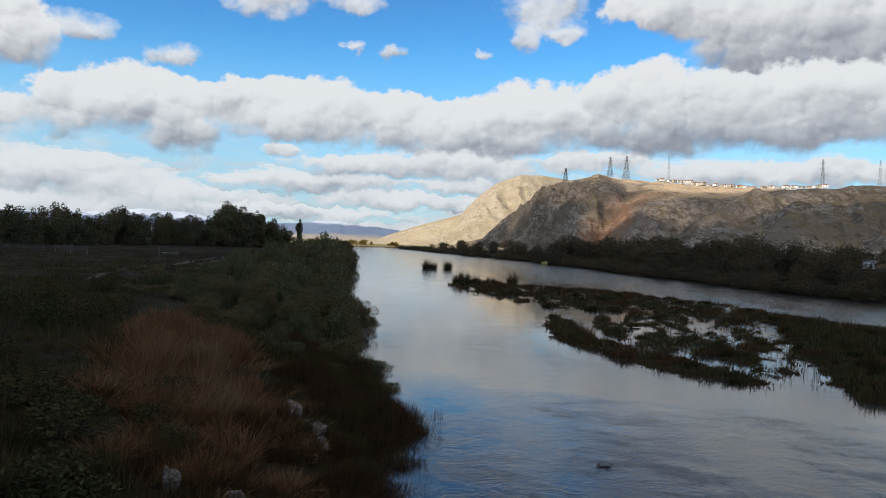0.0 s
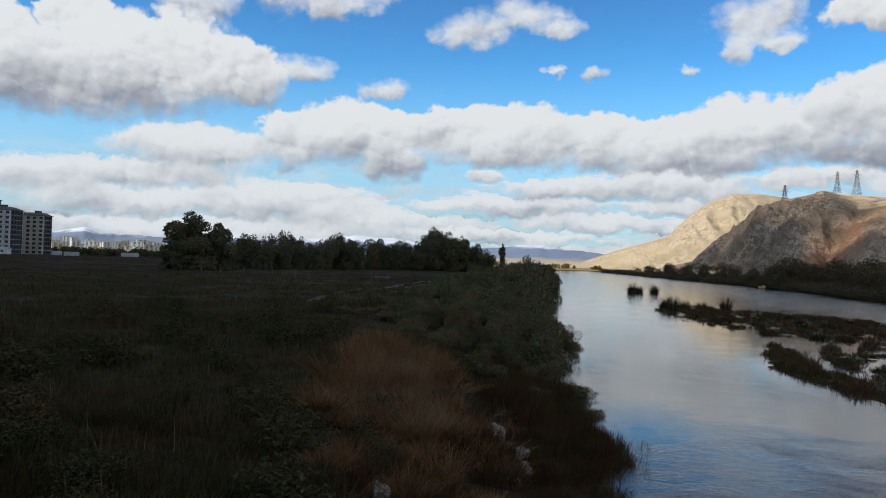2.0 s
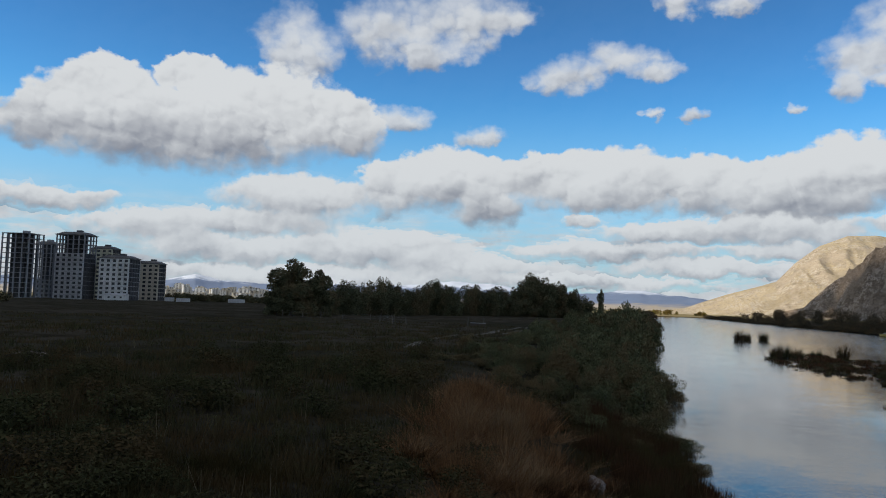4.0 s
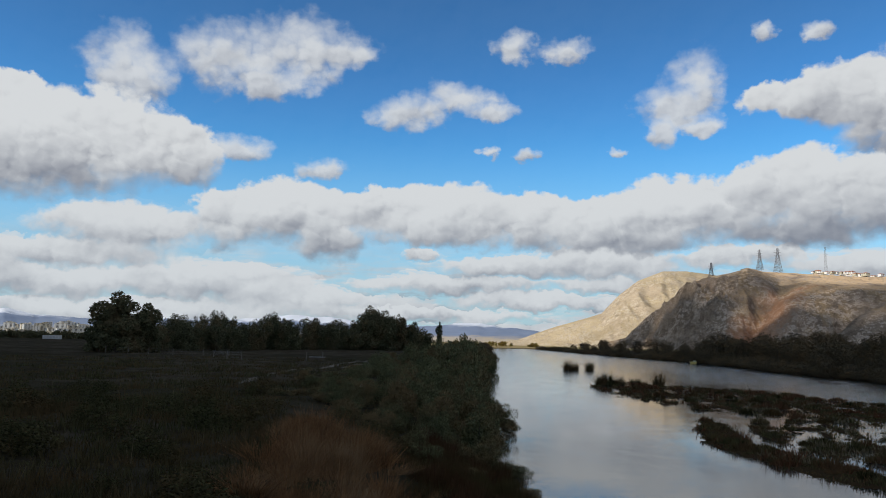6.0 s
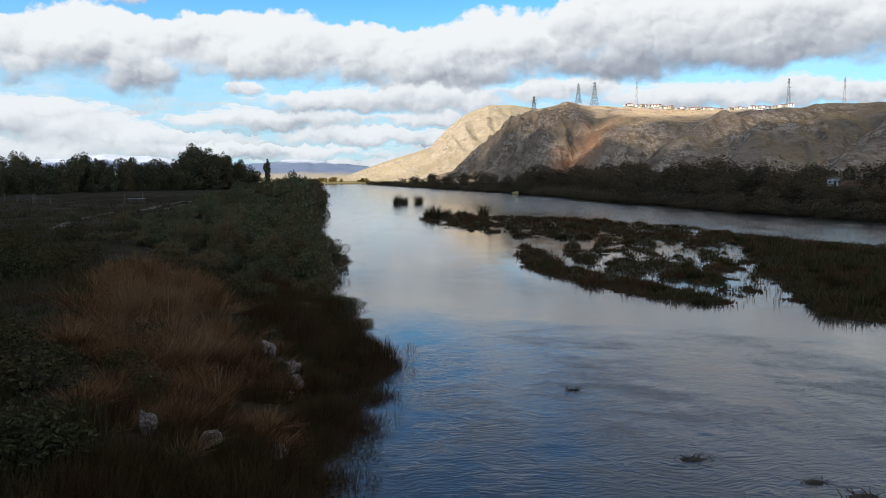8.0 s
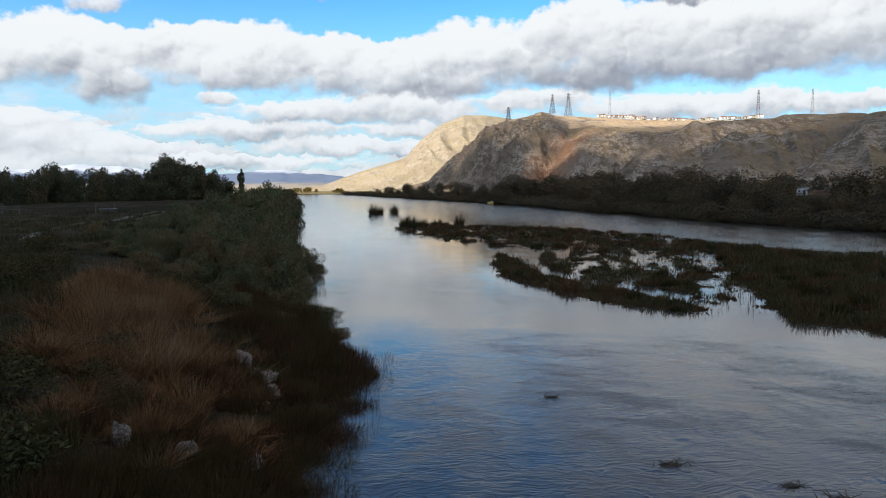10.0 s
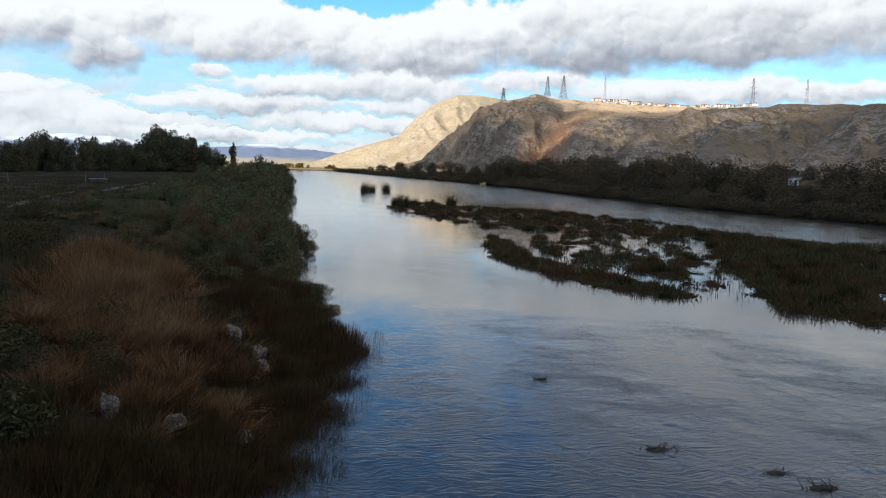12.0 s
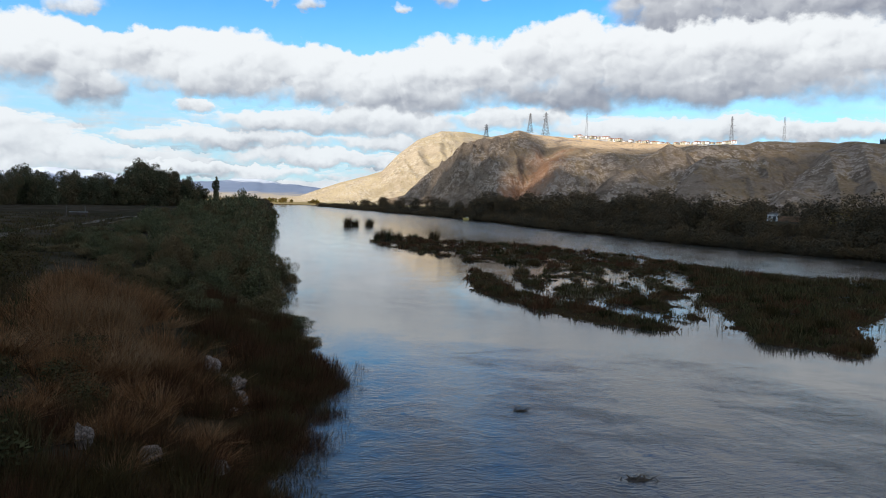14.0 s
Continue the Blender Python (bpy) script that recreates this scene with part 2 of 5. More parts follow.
def water_look(n):
    p = position(n)
    flow = n.add("ShaderNodeMapping")
    n.put(flow.inputs["Vector"], p)
    flow.inputs["Rotation"].default_value, flow.inputs["Scale"].default_value = (0, 0, radians(-14)), (0.9, 1.35, 1)
    f = n.vec("ADD", flow.outputs[0], n.vec("MULTIPLY", n.vec("SUBTRACT", n.noise(p, 0.35, 2, 0.5, color=True), (0.5, 0.5, 0.5)), (3.0, 3.0, 0)))
    ripple, wave = n.noise(f, 5.4, 3, 0.6), n.noise(f, 1.9, 4, 0.62)
    ring = n.noise(n.vec("MULTIPLY", f, (0.6, 2.6, 1)), 1.0, 2, 0.5)
    calm = n.ramp(n.noise(n.vec("MULTIPLY", p, (0.22, 0.12, 1)), 1.0, 4, 0.6), 0.36, 0.62, 0.35, 1.0)
    dist = n.vec("LENGTH", p, out=1)
    gust = n.math("MULTIPLY", n.math("SUBTRACT", n.noise(n.vec("MULTIPLY", p, (0.09, 0.05, 1)), 1.0, 3, 0.6), 0.5), 34.0)
    soft = n.math("ADD", n.ramp(n.math("ADD", dist, gust), 24, 42, 1.25, 0.16), n.ramp(dist, 60, 200, 0.0, 0.10))
    # the open east channel lies in the wind, the rest is sheltered
    xyz = n.add("ShaderNodeSeparateXYZ", p)
    windy = n.ramp(n.math("ADD", n.math("MULTIPLY_ADD", xyz.outputs[1], 0.16, xyz.outputs[0]), n.math("MULTIPLY", n.math("SUBTRACT", n.noise(n.vec("MULTIPLY", p, (0.05, 0.012, 1)), 1.0, 4, 0.6), 0.5), 50.0)), 32, 66)
    h = n.math("MULTIPLY", n.math("MULTIPLY", n.math("ADD", n.math("MULTIPLY_ADD", wave, 1.3, ripple), n.math("MULTIPLY", ring, 0.2)), calm), n.math("MULTIPLY_ADD", windy, 0.9, soft))
    return {"color": n.mix(n.noise(p, 0.05, 3), (0.042, 0.040, 0.036), (0.060, 0.056, 0.049)), "rough": n.math("ADD", n.ramp(dist, 25, 220, 0.03, 0.09), n.math("MULTIPLY", windy, 0.04)),
            "height": h, "depth": 0.020, "ior": 1.36}


def hill_look(grass, rock, pale, scar=None):
    def build(n):
        p = position(n)
        # rock and scree run down the slope
        run = n.add("ShaderNodeMapping")
        n.put(run.inputs["Vector"], p)
        run.inputs["Rotation"].default_value, run.inputs["Scale"].default_value = (0, 0, radians(14)), (1.0, 0.34, 1.0)
        run = run.outputs[0]
        big, mid, small = n.noise(p, 0.006, 5, 0.6), n.noise(run, 0.038, 6, 0.66), n.noise(run, 0.2, 6, 0.7)
        steep = n.add("ShaderNodeSeparateXYZ", n.add("ShaderNodeNewGeometry").outputs["Normal"]).outputs[2]
        c = n.mix(n.ramp(big, 0.35, 0.65), grass, [v * 0.72 for v in grass])
        if scar:
            # sunlight on the plateau is painted in: flat high grass 1.9 times brighter
            top = n.ramp(n.add("ShaderNodeSeparateXYZ", p).outputs[2], 62, 84)
            c = n.mix(n.math("MULTIPLY", n.ramp(steep, 0.94, 0.98), top), c, [v * 1.9 for v in grass])
        bare = n.ramp(n.math("ADD", steep, n.math("MULTIPLY", n.math("SUBTRACT", mid, 0.5), 1.2)), 0.985, 0.76)
        c = n.mix(bare, c, n.mix(n.ramp(mid, 0.4, 0.62), rock, [v * 0.6 for v in rock]))
        c = n.mix(n.math("MULTIPLY", n.ramp(mid, 0.56, 0.68), n.math("MULTIPLY", bare, 0.4)), c, pale)
        spots = n.noise(run, 0.20, 5, 0.85)
        patchy = n.ramp(n.noise(p, 0.017, 4, 0.6), 0.40, 0.60)
        c = n.mix(n.math("MULTIPLY", n.ramp(spots, 0.50, 0.56), n.math("MULTIPLY_ADD", patchy, 0.65, 0.2)), c, pale)
        c = n.mix(n.math("MULTIPLY", n.ramp(spots, 0.43, 0.37), 0.6), c, [v * 0.38 for v in rock])
        c = n.mix(n.math("MULTIPLY", n.ramp(small, 0.53, 0.64), 0.5), c, [v * 0.42 for v in rock])
        if scar:
            # a streak of bare red earth, washed down the slope
            d = n.vec("SUBTRACT", p, scar[0])
            along, side = n.vec("DOT_PRODUCT", d, (0.475 / scar[1], 0.88 / scar[1], 0), out=1), n.vec("DOT_PRODUCT", d, (0.88 / scar[2], -0.475 / scar[2], 0), out=1)
            off = n.vec("LENGTH", n.add("ShaderNodeCombineXYZ", along, side, 0.0).outputs[0], out=1)
            k = n.ramp(n.math("ADD", off, n.math("MULTIPLY", n.math("SUBTRACT", n.math("MULTIPLY_ADD", small, 0.5, mid), 0.75), 2.4)), 1.3, 0.1)
            c = n.mix(n.math("MULTIPLY", k, 0.62), c, scar[3])
        return {"color": c, "height": n.math("MULTIPLY_ADD", small, 0.4, mid), "depth": 3.5, "rough": 0.95, "spec": 0.0}
    return build


def mountain_look(n):
    p = position(n)
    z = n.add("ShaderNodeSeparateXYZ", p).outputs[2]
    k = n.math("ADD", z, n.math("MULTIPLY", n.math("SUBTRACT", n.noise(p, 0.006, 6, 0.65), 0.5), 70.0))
    # distance haze is painted in: slopes turn blue above their tan foot
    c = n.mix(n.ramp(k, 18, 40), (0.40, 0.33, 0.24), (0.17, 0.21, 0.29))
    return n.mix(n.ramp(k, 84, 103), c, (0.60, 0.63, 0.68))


def shade_veil():
    """A thin veil of cloud, unseen, added to let part of the sun through in patches."""
    m = bpy.data.materials.new("shade_veil")
    m.use_nodes = True
    n = Nodes(m.node_tree)
    white = n.add("ShaderNodeBsdfDiffuse", (0.8, 0.81, 0.84, 1)).outputs[0]
    clear = n.add("ShaderNodeBsdfTransparent").outputs[0]
    k = n.ramp(n.noise(position(n), 0.011, 4, 0.55), 0.38, 0.62, 0.48, 0.92)
    n.add("ShaderNodeOutputMaterial", n.add("ShaderNodeMixShader", k, white, clear).outputs[0])
    return m


MAT = {
    "ground": material("ground", ground_look),
    "water": material("water", water_look, 0.06, 0.5),
    "hill": material("hill", hill_look((0.32, 0.225, 0.135), (0.225, 0.168, 0.122), (0.56, 0.45, 0.355), ((149, 810, 46), 125.0, 34.0, (0.38, 0.175, 0.085)))),
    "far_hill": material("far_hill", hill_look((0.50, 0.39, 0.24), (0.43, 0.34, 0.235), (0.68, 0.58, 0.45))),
    "mountain": material("mountain", mountain_look),
    "bark": material("bark", two_scale((0.035, 0.027, 0.02), (0.08, 0.065, 0.05), 0.8, 9, 0.03), 0.9),
    "tree_leaf": material("tree_leaf", leafy((0.050, 0.051, 0.030), (0.118, 0.118, 0.068), (0.122, 0.096, 0.054), 0.2), 0.6),
    "bank_leaf": material("bank_leaf", leafy((0.052, 0.055, 0.029), (0.142, 0.147, 0.078), (0.135, 0.098, 0.052), 0.22), 0.55),
    "east_leaf": material("east_leaf", leafy((0.062, 0.051, 0.034), (0.098, 0.080, 0.053), (0.120, 0.086, 0.048), 0.26), 0.6),
    "sunlit_gold_leaf": material("sunlit_gold_leaf", leafy((0.09, 0.08, 0.02), (0.26, 0.21, 0.06), (0.2, 0.13, 0.04), 0.24), 0.6),
    "dry_stalk": material("dry_stalk", leafy((0.055, 0.028, 0.014), (0.275, 0.145, 0.068), (0.24, 0.16, 0.09), 0.16), 0.7),
    "brown_weed": material("brown_weed", leafy((0.030, 0.016, 0.009), (0.085, 0.044, 0.024), (0.055, 0.045, 0.02), 0.24), 0.7),
    "green_weed": material("green_weed", leafy((0.022, 0.023, 0.011), (0.066, 0.066, 0.031), (0.074, 0.050, 0.025), 0.22), 0.65),
    "marsh": material("marsh", leafy((0.026, 0.026, 0.012), (0.092, 0.082, 0.038), (0.095, 0.052, 0.027), 0.24), 0.7),
    "dark_grass": material("dark_grass", leafy((0.012, 0.012, 0.005), (0.038, 0.035, 0.013), (0.05, 0.032, 0.013), 0.22), 0.7),
    "straw": material("straw", leafy((0.085, 0.070, 0.042), (0.17, 0.14, 0.09), (0.12, 0.09, 0.05), 0.2), 0.7),
    "stone": material("stone", two_scale((0.075, 0.060, 0.05), (0.33, 0.275, 0.245), 3.5, 16, 0.06, (0.045, 0.034, 0.024)), 0.95, 0.0),
    "concrete": material("concrete", two_scale((0.16, 0.165, 0.18), (0.26, 0.26, 0.275), 0.05, 0.8, 0.02), 0.9),
    # dark concrete, which also paints shade on the towers' side walls
    "dark_shaded_concrete": material("dark_shaded_concrete", two_scale((0.05, 0.05, 0.055), (0.09, 0.09, 0.095), 0.1, 1.0), 0.9),
    "render_white": material("render_white", two_scale((0.44, 0.44, 0.44), (0.62, 0.62, 0.61), 0.06, 0.6), 0.85),
    "villa_white": material("villa_white", two_scale((0.70, 0.69, 0.67), (0.82, 0.81, 0.79), 0.06, 0.6), 0.85),
    "brick": material("brick", two_scale((0.14, 0.085, 0.055), (0.24, 0.14, 0.085), 0.3, 3.0, 0.02), 0.9),
    "rust_weed": material("rust_weed", leafy((0.045, 0.022, 0.012), (0.13, 0.062, 0.034), (0.075, 0.062, 0.028), 0.2), 0.7),
    "render_grey": material("render_grey", two_scale((0.30, 0.30, 0.31), (0.43, 0.43, 0.44), 0.06, 0.6), 0.85),
    "render_cream": material("render_cream", two_scale((0.38, 0.36, 0.27), (0.54, 0.51, 0.40), 0.06, 0.6), 0.85),
    "render_beige": material("render_beige", two_scale((0.42, 0.38, 0.31), (0.55, 0.50, 0.42), 0.06, 0.6), 0.85),
    "opening": material("opening", two_scale((0.015, 0.016, 0.02), (0.035, 0.036, 0.04), 0.2, 2.0), 0.35, 0.5),
    "roof_grey": material("roof_grey", two_scale((0.08, 0.075, 0.075), (0.14, 0.13, 0.125), 0.1, 1.2), 0.85),
    "roof_red": material("roof_red", two_scale((0.26, 0.10, 0.06), (0.40, 0.17, 0.10), 0.05, 0.8), 0.85),
    "steel": material("steel", lambda n: {"color": n.mix(n.noise(position(n), 0.5, 3), (0.10, 0.10, 0.11), (0.20, 0.20, 0.21)), "metal": 0.3, "rough": 0.6}),
    "post_wood": material("post_wood", two_scale((0.075, 0.068, 0.055), (0.15, 0.13, 0.11), 1.0, 14, 0.01), 0.85),
    "track": material("track", two_scale((0.085, 0.074, 0.060), (0.165, 0.142, 0.112), 0.15, 2.5, 0.05), 0.95, 0.05),
    "yellow": material("yellow", two_scale((0.55, 0.42, 0.12), (0.68, 0.55, 0.22), 0.3, 3.0), 0.6),
    "shade_veil": shade_veil(),
    "cloud": material("cloud", two_scale((0.78, 0.79, 0.82), (0.86, 0.86, 0.88), 0.004, 0.03), 1.0, 0.0),
}


# ---- helpers for shapes ----
def link_mesh(name, mesh, mat, parent=None, label=""):
    mesh.materials.append(mat)
    ob = new(name, mesh)
    if parent:
        ob.parent = parent
    if label:
        ob["label"] = label
    return ob


def raw(name, verts, faces, smooth=False):
    mesh = bpy.data.meshes.new(name)
    verts, faces = np.asarray(verts, dtype=np.float32), np.asarray(faces, dtype=np.int32)
    mesh.vertices.add(len(verts))
    mesh.vertices.foreach_set("co", verts.ravel())
    k = faces.shape[1]
    mesh.loops.add(faces.size)
    mesh.loops.foreach_set("vertex_index", faces.ravel())
    mesh.polygons.add(len(faces))
    mesh.polygons.foreach_set("loop_start", np.arange(0, faces.size, k, dtype=np.int32))
    mesh.polygons.foreach_set("loop_total", np.full(len(faces), k, dtype=np.int32))
    mesh.polygons.foreach_set("use_smooth", np.full(len(faces), smooth))
    mesh.update(calc_edges=True)
    return mesh


def part(name, bm, mat, parent=None, label="", smooth=False):
    mesh = bpy.data.meshes.new(name)
    bm.to_mesh(mesh)
    bm.free()
    for f in mesh.polygons:
        f.use_smooth = smooth
    return link_mesh(name, mesh, mat, parent, label)


def empty(name, m, label, category, group="", kind=""):
    ob = new(name)
    ob.empty_display_size = 0.3
    ob.matrix_basis = m
    return tagged(ob, label, category, group, kind)


def add_box(bm, centre, size, turn=0.0):
    m = Matrix.LocRotScale(centre, Euler((0, 0, turn)), size)
    return bmesh.ops.create_cube(bm, size=1.0, matrix=m)["verts"]


def add_tube(bm, a, b, ra, rb, sides=6):
    a, b = Vector(a), Vector(b)
    axis = b - a
    m = Matrix.Translation((a + b) / 2) @ axis.to_track_quat("Z", "Y").to_matrix().to_4x4()
    bmesh.ops.create_cone(bm, cap_ends=True, segments=sides, radius1=ra, radius2=rb, depth=axis.length, matrix=m)


def lattice_noise(x, y, seed=0):
    """Smooth value noise, 0 to 1."""
    xi, yi = np.floor(x).astype(np.int64), np.floor(y).astype(np.int64)
    fx, fy = x - xi, y - yi
    fx, fy = fx * fx * (3 - 2 * fx), fy * fy * (3 - 2 * fy)

    def h(i, j):
        v = (i * 374761393 + j * 668265263 + seed * 1442695041) & 0xFFFFFFFF
        v = ((v ^ (v >> 13)) * 1274126177) & 0xFFFFFFFF
        return ((v ^ (v >> 16)) & 0xFFFF) / 65535.0
    return (h(xi, yi) * (1 - fx) + h(xi + 1, yi) * fx) * (1 - fy) + (h(xi, yi + 1) * (1 - fx) + h(xi + 1, yi + 1) * fx) * fy


def fbm(x, y, octaves=4, seed=0):
    total, amp, norm = 0.0, 1.0, 0.0
    for i in range(octaves):
        total = total + amp * lattice_noise(x * 2 ** i + 17.3 * i, y * 2 ** i - 9.1 * i, seed + i)
        norm, amp = norm + amp, amp * 0.5
    return total / norm


def ridged(x, y, octaves=4, seed=0):
    total, amp, norm = 0.0, 1.0, 0.0
    for i in range(octaves):
        total = total + amp * (1 - np.abs(2 * lattice_noise(x * 2 ** i + 5.7 * i, y * 2 ** i + 3.3 * i, seed + i) - 1))
        norm, amp = norm + amp, amp * 0.5
    return total / norm


def sstep(v, a, b):
    k = np.clip((v - a) / (b - a), 0, 1)
    return k * k * (3 - 2 * k)


def polar_sheet(az, r, height):
    """A sheet over bearings az (degrees) and distances r (2D or 1D), with z = height(x, y, az, row)."""
    a = np.radians(az)[:, None]
    r = r if r.ndim == 2 else np.broadcast_to(r, (len(az), len(r)))
    x, y = np.sin(a) * r, np.cos(a) * r
    z = height(x, y)
    verts = np.stack((x, y, z), -1).reshape(-1, 3)
    k = r.shape[1]
    i, j = np.meshgrid(np.arange(len(az) - 1), np.arange(k - 1), indexing="ij")
    o = (i * k + j).ravel()
    return verts, np.stack((o, o + k, o + k + 1, o + 1), -1)[:, ::-1]


# ---- ground and river ----
SHORE_W = [(-400, 20), (-50, 0.5), (0, -1.6), (14, -3.2), (25, -3.0), (33, -2.6), (43, -5.8), (57, -8.0), (74, -11.5), (137, -22.5), (250, -38), (600, -88), (1000, -150), (1300, -220)]
SHORE_E = [(-400, 240), (-50, 130), (0, 112), (40, 97), (80, 86), (113, 77), (150, 67), (195, 59), (290, 47), (360, 40), (505, 9), (985, -90), (1300, -160)]


def shore_w(y):
    return np.interp(y, *zip(*SHORE_W)) + (fbm(y * 0.12, y * 0 + 3.0, 3, 5) - 0.5) * np.clip(1 + y * 0.02, 1, 6)


def shore_e(y):
    return np.interp(y, *zip(*SHORE_E)) + (fbm(y * 0.05, y * 0 + 8.0, 3, 9) - 0.5) * np.clip(2 + y * 0.02, 2, 12)


def inside(x, y, poly):
    """Rough signed distance to a polygon, positive within."""
    best, odd = np.full(np.shape(x), 1e9), np.zeros(np.shape(x), bool)
    for (x0, y0), (x1, y1) in zip(poly, poly[1:] + poly[:1]):
        t = np.clip(((x - x0) * (x1 - x0) + (y - y0) * (y1 - y0)) / ((x1 - x0) ** 2 + (y1 - y0) ** 2 + 1e-9), 0, 1)
        best = np.minimum(best, np.hypot(x - x0 - t * (x1 - x0), y - y0 - t * (y1 - y0)))
        cross = ((y0 > y) != (y1 > y)) & (x < (x1 - x0) * (y - y0) / (y1 - y0 + 1e-9) + x0)
        odd ^= cross
    return np.where(odd, best, -best)


ISLAND_BACK = [(-3, 150), (-2.5, 140), (2, 114), (7.8, 104), (13, 94), (20, 88), (30, 84), (34, 76), (44, 72), (62, 66), (80, 60), (84, 66), (66, 74), (55, 79), (47, 85), (40, 92), (38, 112), (33, 126), (25, 138), (10, 152), (2, 158)]
ISLAND_ARM = [(9.5, 85), (7.6, 70), (8.4, 61), (10.9, 52.5), (13, 47.5), (14.7, 46), (17.4, 44.5), (18.3, 46.5), (16.6, 51), (14.0, 56), (11.2, 63), (10.8, 73), (10.6, 84)]
ISLAND_BIG = [(36, 88), (28.5, 70), (25, 58), (21.5, 46), (21.6, 40.5), (23.8, 37.2), (27, 40.8), (31, 48), (37, 54), (48, 57), (62, 60), (66, 68), (50, 74), (44, 80)]


def island(x, y):
    wob = (fbm(x * 0.45, y * 0.3, 4, 21) - 0.5) * 4.0 + (fbm(x * 1.5, y * 0.8, 3, 23) - 0.5) * 3.4
    a = np.maximum(np.maximum(inside(x, y, ISLAND_BACK), inside(x, y, ISLAND_ARM) * 1.1), inside(x, y, ISLAND_BIG)) + wob * 0.5
    # scattered tussocks in the shallows between
    mid = inside(x, y, [(13, 78), (12.5, 64), (16, 56), (19.5, 49), (21, 48), (25, 60), (29, 74), (27, 84), (16, 90)])
    b = np.where(mid > 0, (fbm(x * 0.8, y * 0.42, 4, 33) - 0.55) * 9.0, -5.0)
    holes = np.where((inside(x, y, ISLAND_BACK) > 0) | (inside(x, y, ISLAND_BIG) > 0.8), (fbm(x * 0.62, y * 0.26, 4, 41) - np.where(inside(x, y, ISLAND_BIG) > 0.8, 0.62, 0.475)) * 12, -5)
    return np.maximum(np.minimum(a, -holes), b)


def rise(d, steps):
    return np.interp(d, *zip(*steps))


def ground_z(x, y):
    x, y = np.asarray(x, float), np.asarray(y, float)
    w, e = shore_w(y) - x, x - shore_e(y)
    end = y - (1005 + 0.12 * (x + 100))
    zw = rise(w, [(-6, -1.3), (0, 0), (3.5, 0.95), (8, 2.3), (14, 3.0), (22, 3.2), (3000, 3.2)])
    ze = rise(e, [(-6, -1.3), (0, 0), (4, 0.9), (12, 1.8), (60, 2.6), (300, 4.0), (3000, 6.0)])
    zf = rise(end, [(-6, -1.3), (0, 0), (10, 1.5), (200, 3.0), (3000, 6.0)])
    land = np.maximum(np.maximum(zw, ze), zf)
    land = land + np.where(land > 0.3, 1, 0) * ((fbm(x * 0.08, y * 0.08, 4, 3) - 0.5) * 0.9 + (fbm(x * 0.5, y * 0.5, 3, 4) - 0.5) * 0.35) * sstep(land, 0.3, 1.6)
    isl = np.clip(island(x, y) * 0.16, -1.3, 0.16)
    return np.maximum(land, isl)


def build_ground():
    az = np.concatenate((np.arange(-180, -60, 4.0), np.arange(-60, 44, 0.25), np.arange(44, 180.1, 4.0)))
    r = 2.0 * (4900 / 2.0) ** np.linspace(0, 1, 290)
    v, f = polar_sheet(az, r, lambda x, y: ground_z(x, y))
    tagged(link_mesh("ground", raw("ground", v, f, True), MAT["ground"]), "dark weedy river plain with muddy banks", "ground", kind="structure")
    w = np.array([(-420, -380, 0), (260, -380, 0), (260, 1080, 0), (-420, 1080, 0)], float)
    tagged(link_mesh("water", raw("water", w, [(0, 1, 2, 3)]), MAT["water"]), "calm river reflecting clouds with fine ripples", "river", kind="structure")


build_ground()

# ---- hills and mountains ----
NEAR_SKYLINE = [(-1, 0.0), (1.2, 0.5), (2.6, 1.95), (4.2, 2.98), (5.9, 4.49), (6.9, 4.81), (8.4, 5.13), (9.4, 5.45), (10.4, 5.2), (13.2, 4.97), (17.2, 4.7), (21.1, 4.55), (24.4, 4.62), (25.9, 4.77), (28.3, 4.76), (30.7, 4.71), (33.8, 4.51), (46, 4.3)]
NEAR_CREST_DIP = [(0, 0), (9, 0), (10.6, 0.5), (11.5, 1.1), (12.3, 0.95), (13.4, 0.62), (14.6, 0.6), (15.6, 0.7), (16.8, 0.8), (18, 0.9), (19.5, 0.7), (20.6, 0.35), (22, 0.0), (60, 0)]
NEAR_FOOT = [(-1, 1090), (1.5, 1060), (9, 760), (17, 560), (25, 450), (34, 370), (46, 320)]
NEAR_CREST = [(-1, 1120), (1.5, 1110), (5, 1060), (9, 1000), (17, 850), (25, 760), (34, 640), (46, 560)]
FAR_SKYLINE = [(-8, 0.0), (-6.4, 0.25), (-5.2, 0.71), (-3.6, 1.28), (-1.5, 1.89), (-0.5, 2.22), (0.7, 3.51), (2.1, 4.59), (3.8, 5.26), (5.4, 5.26), (7.1, 5.01), (10, 4.4), (14, 3.6)]


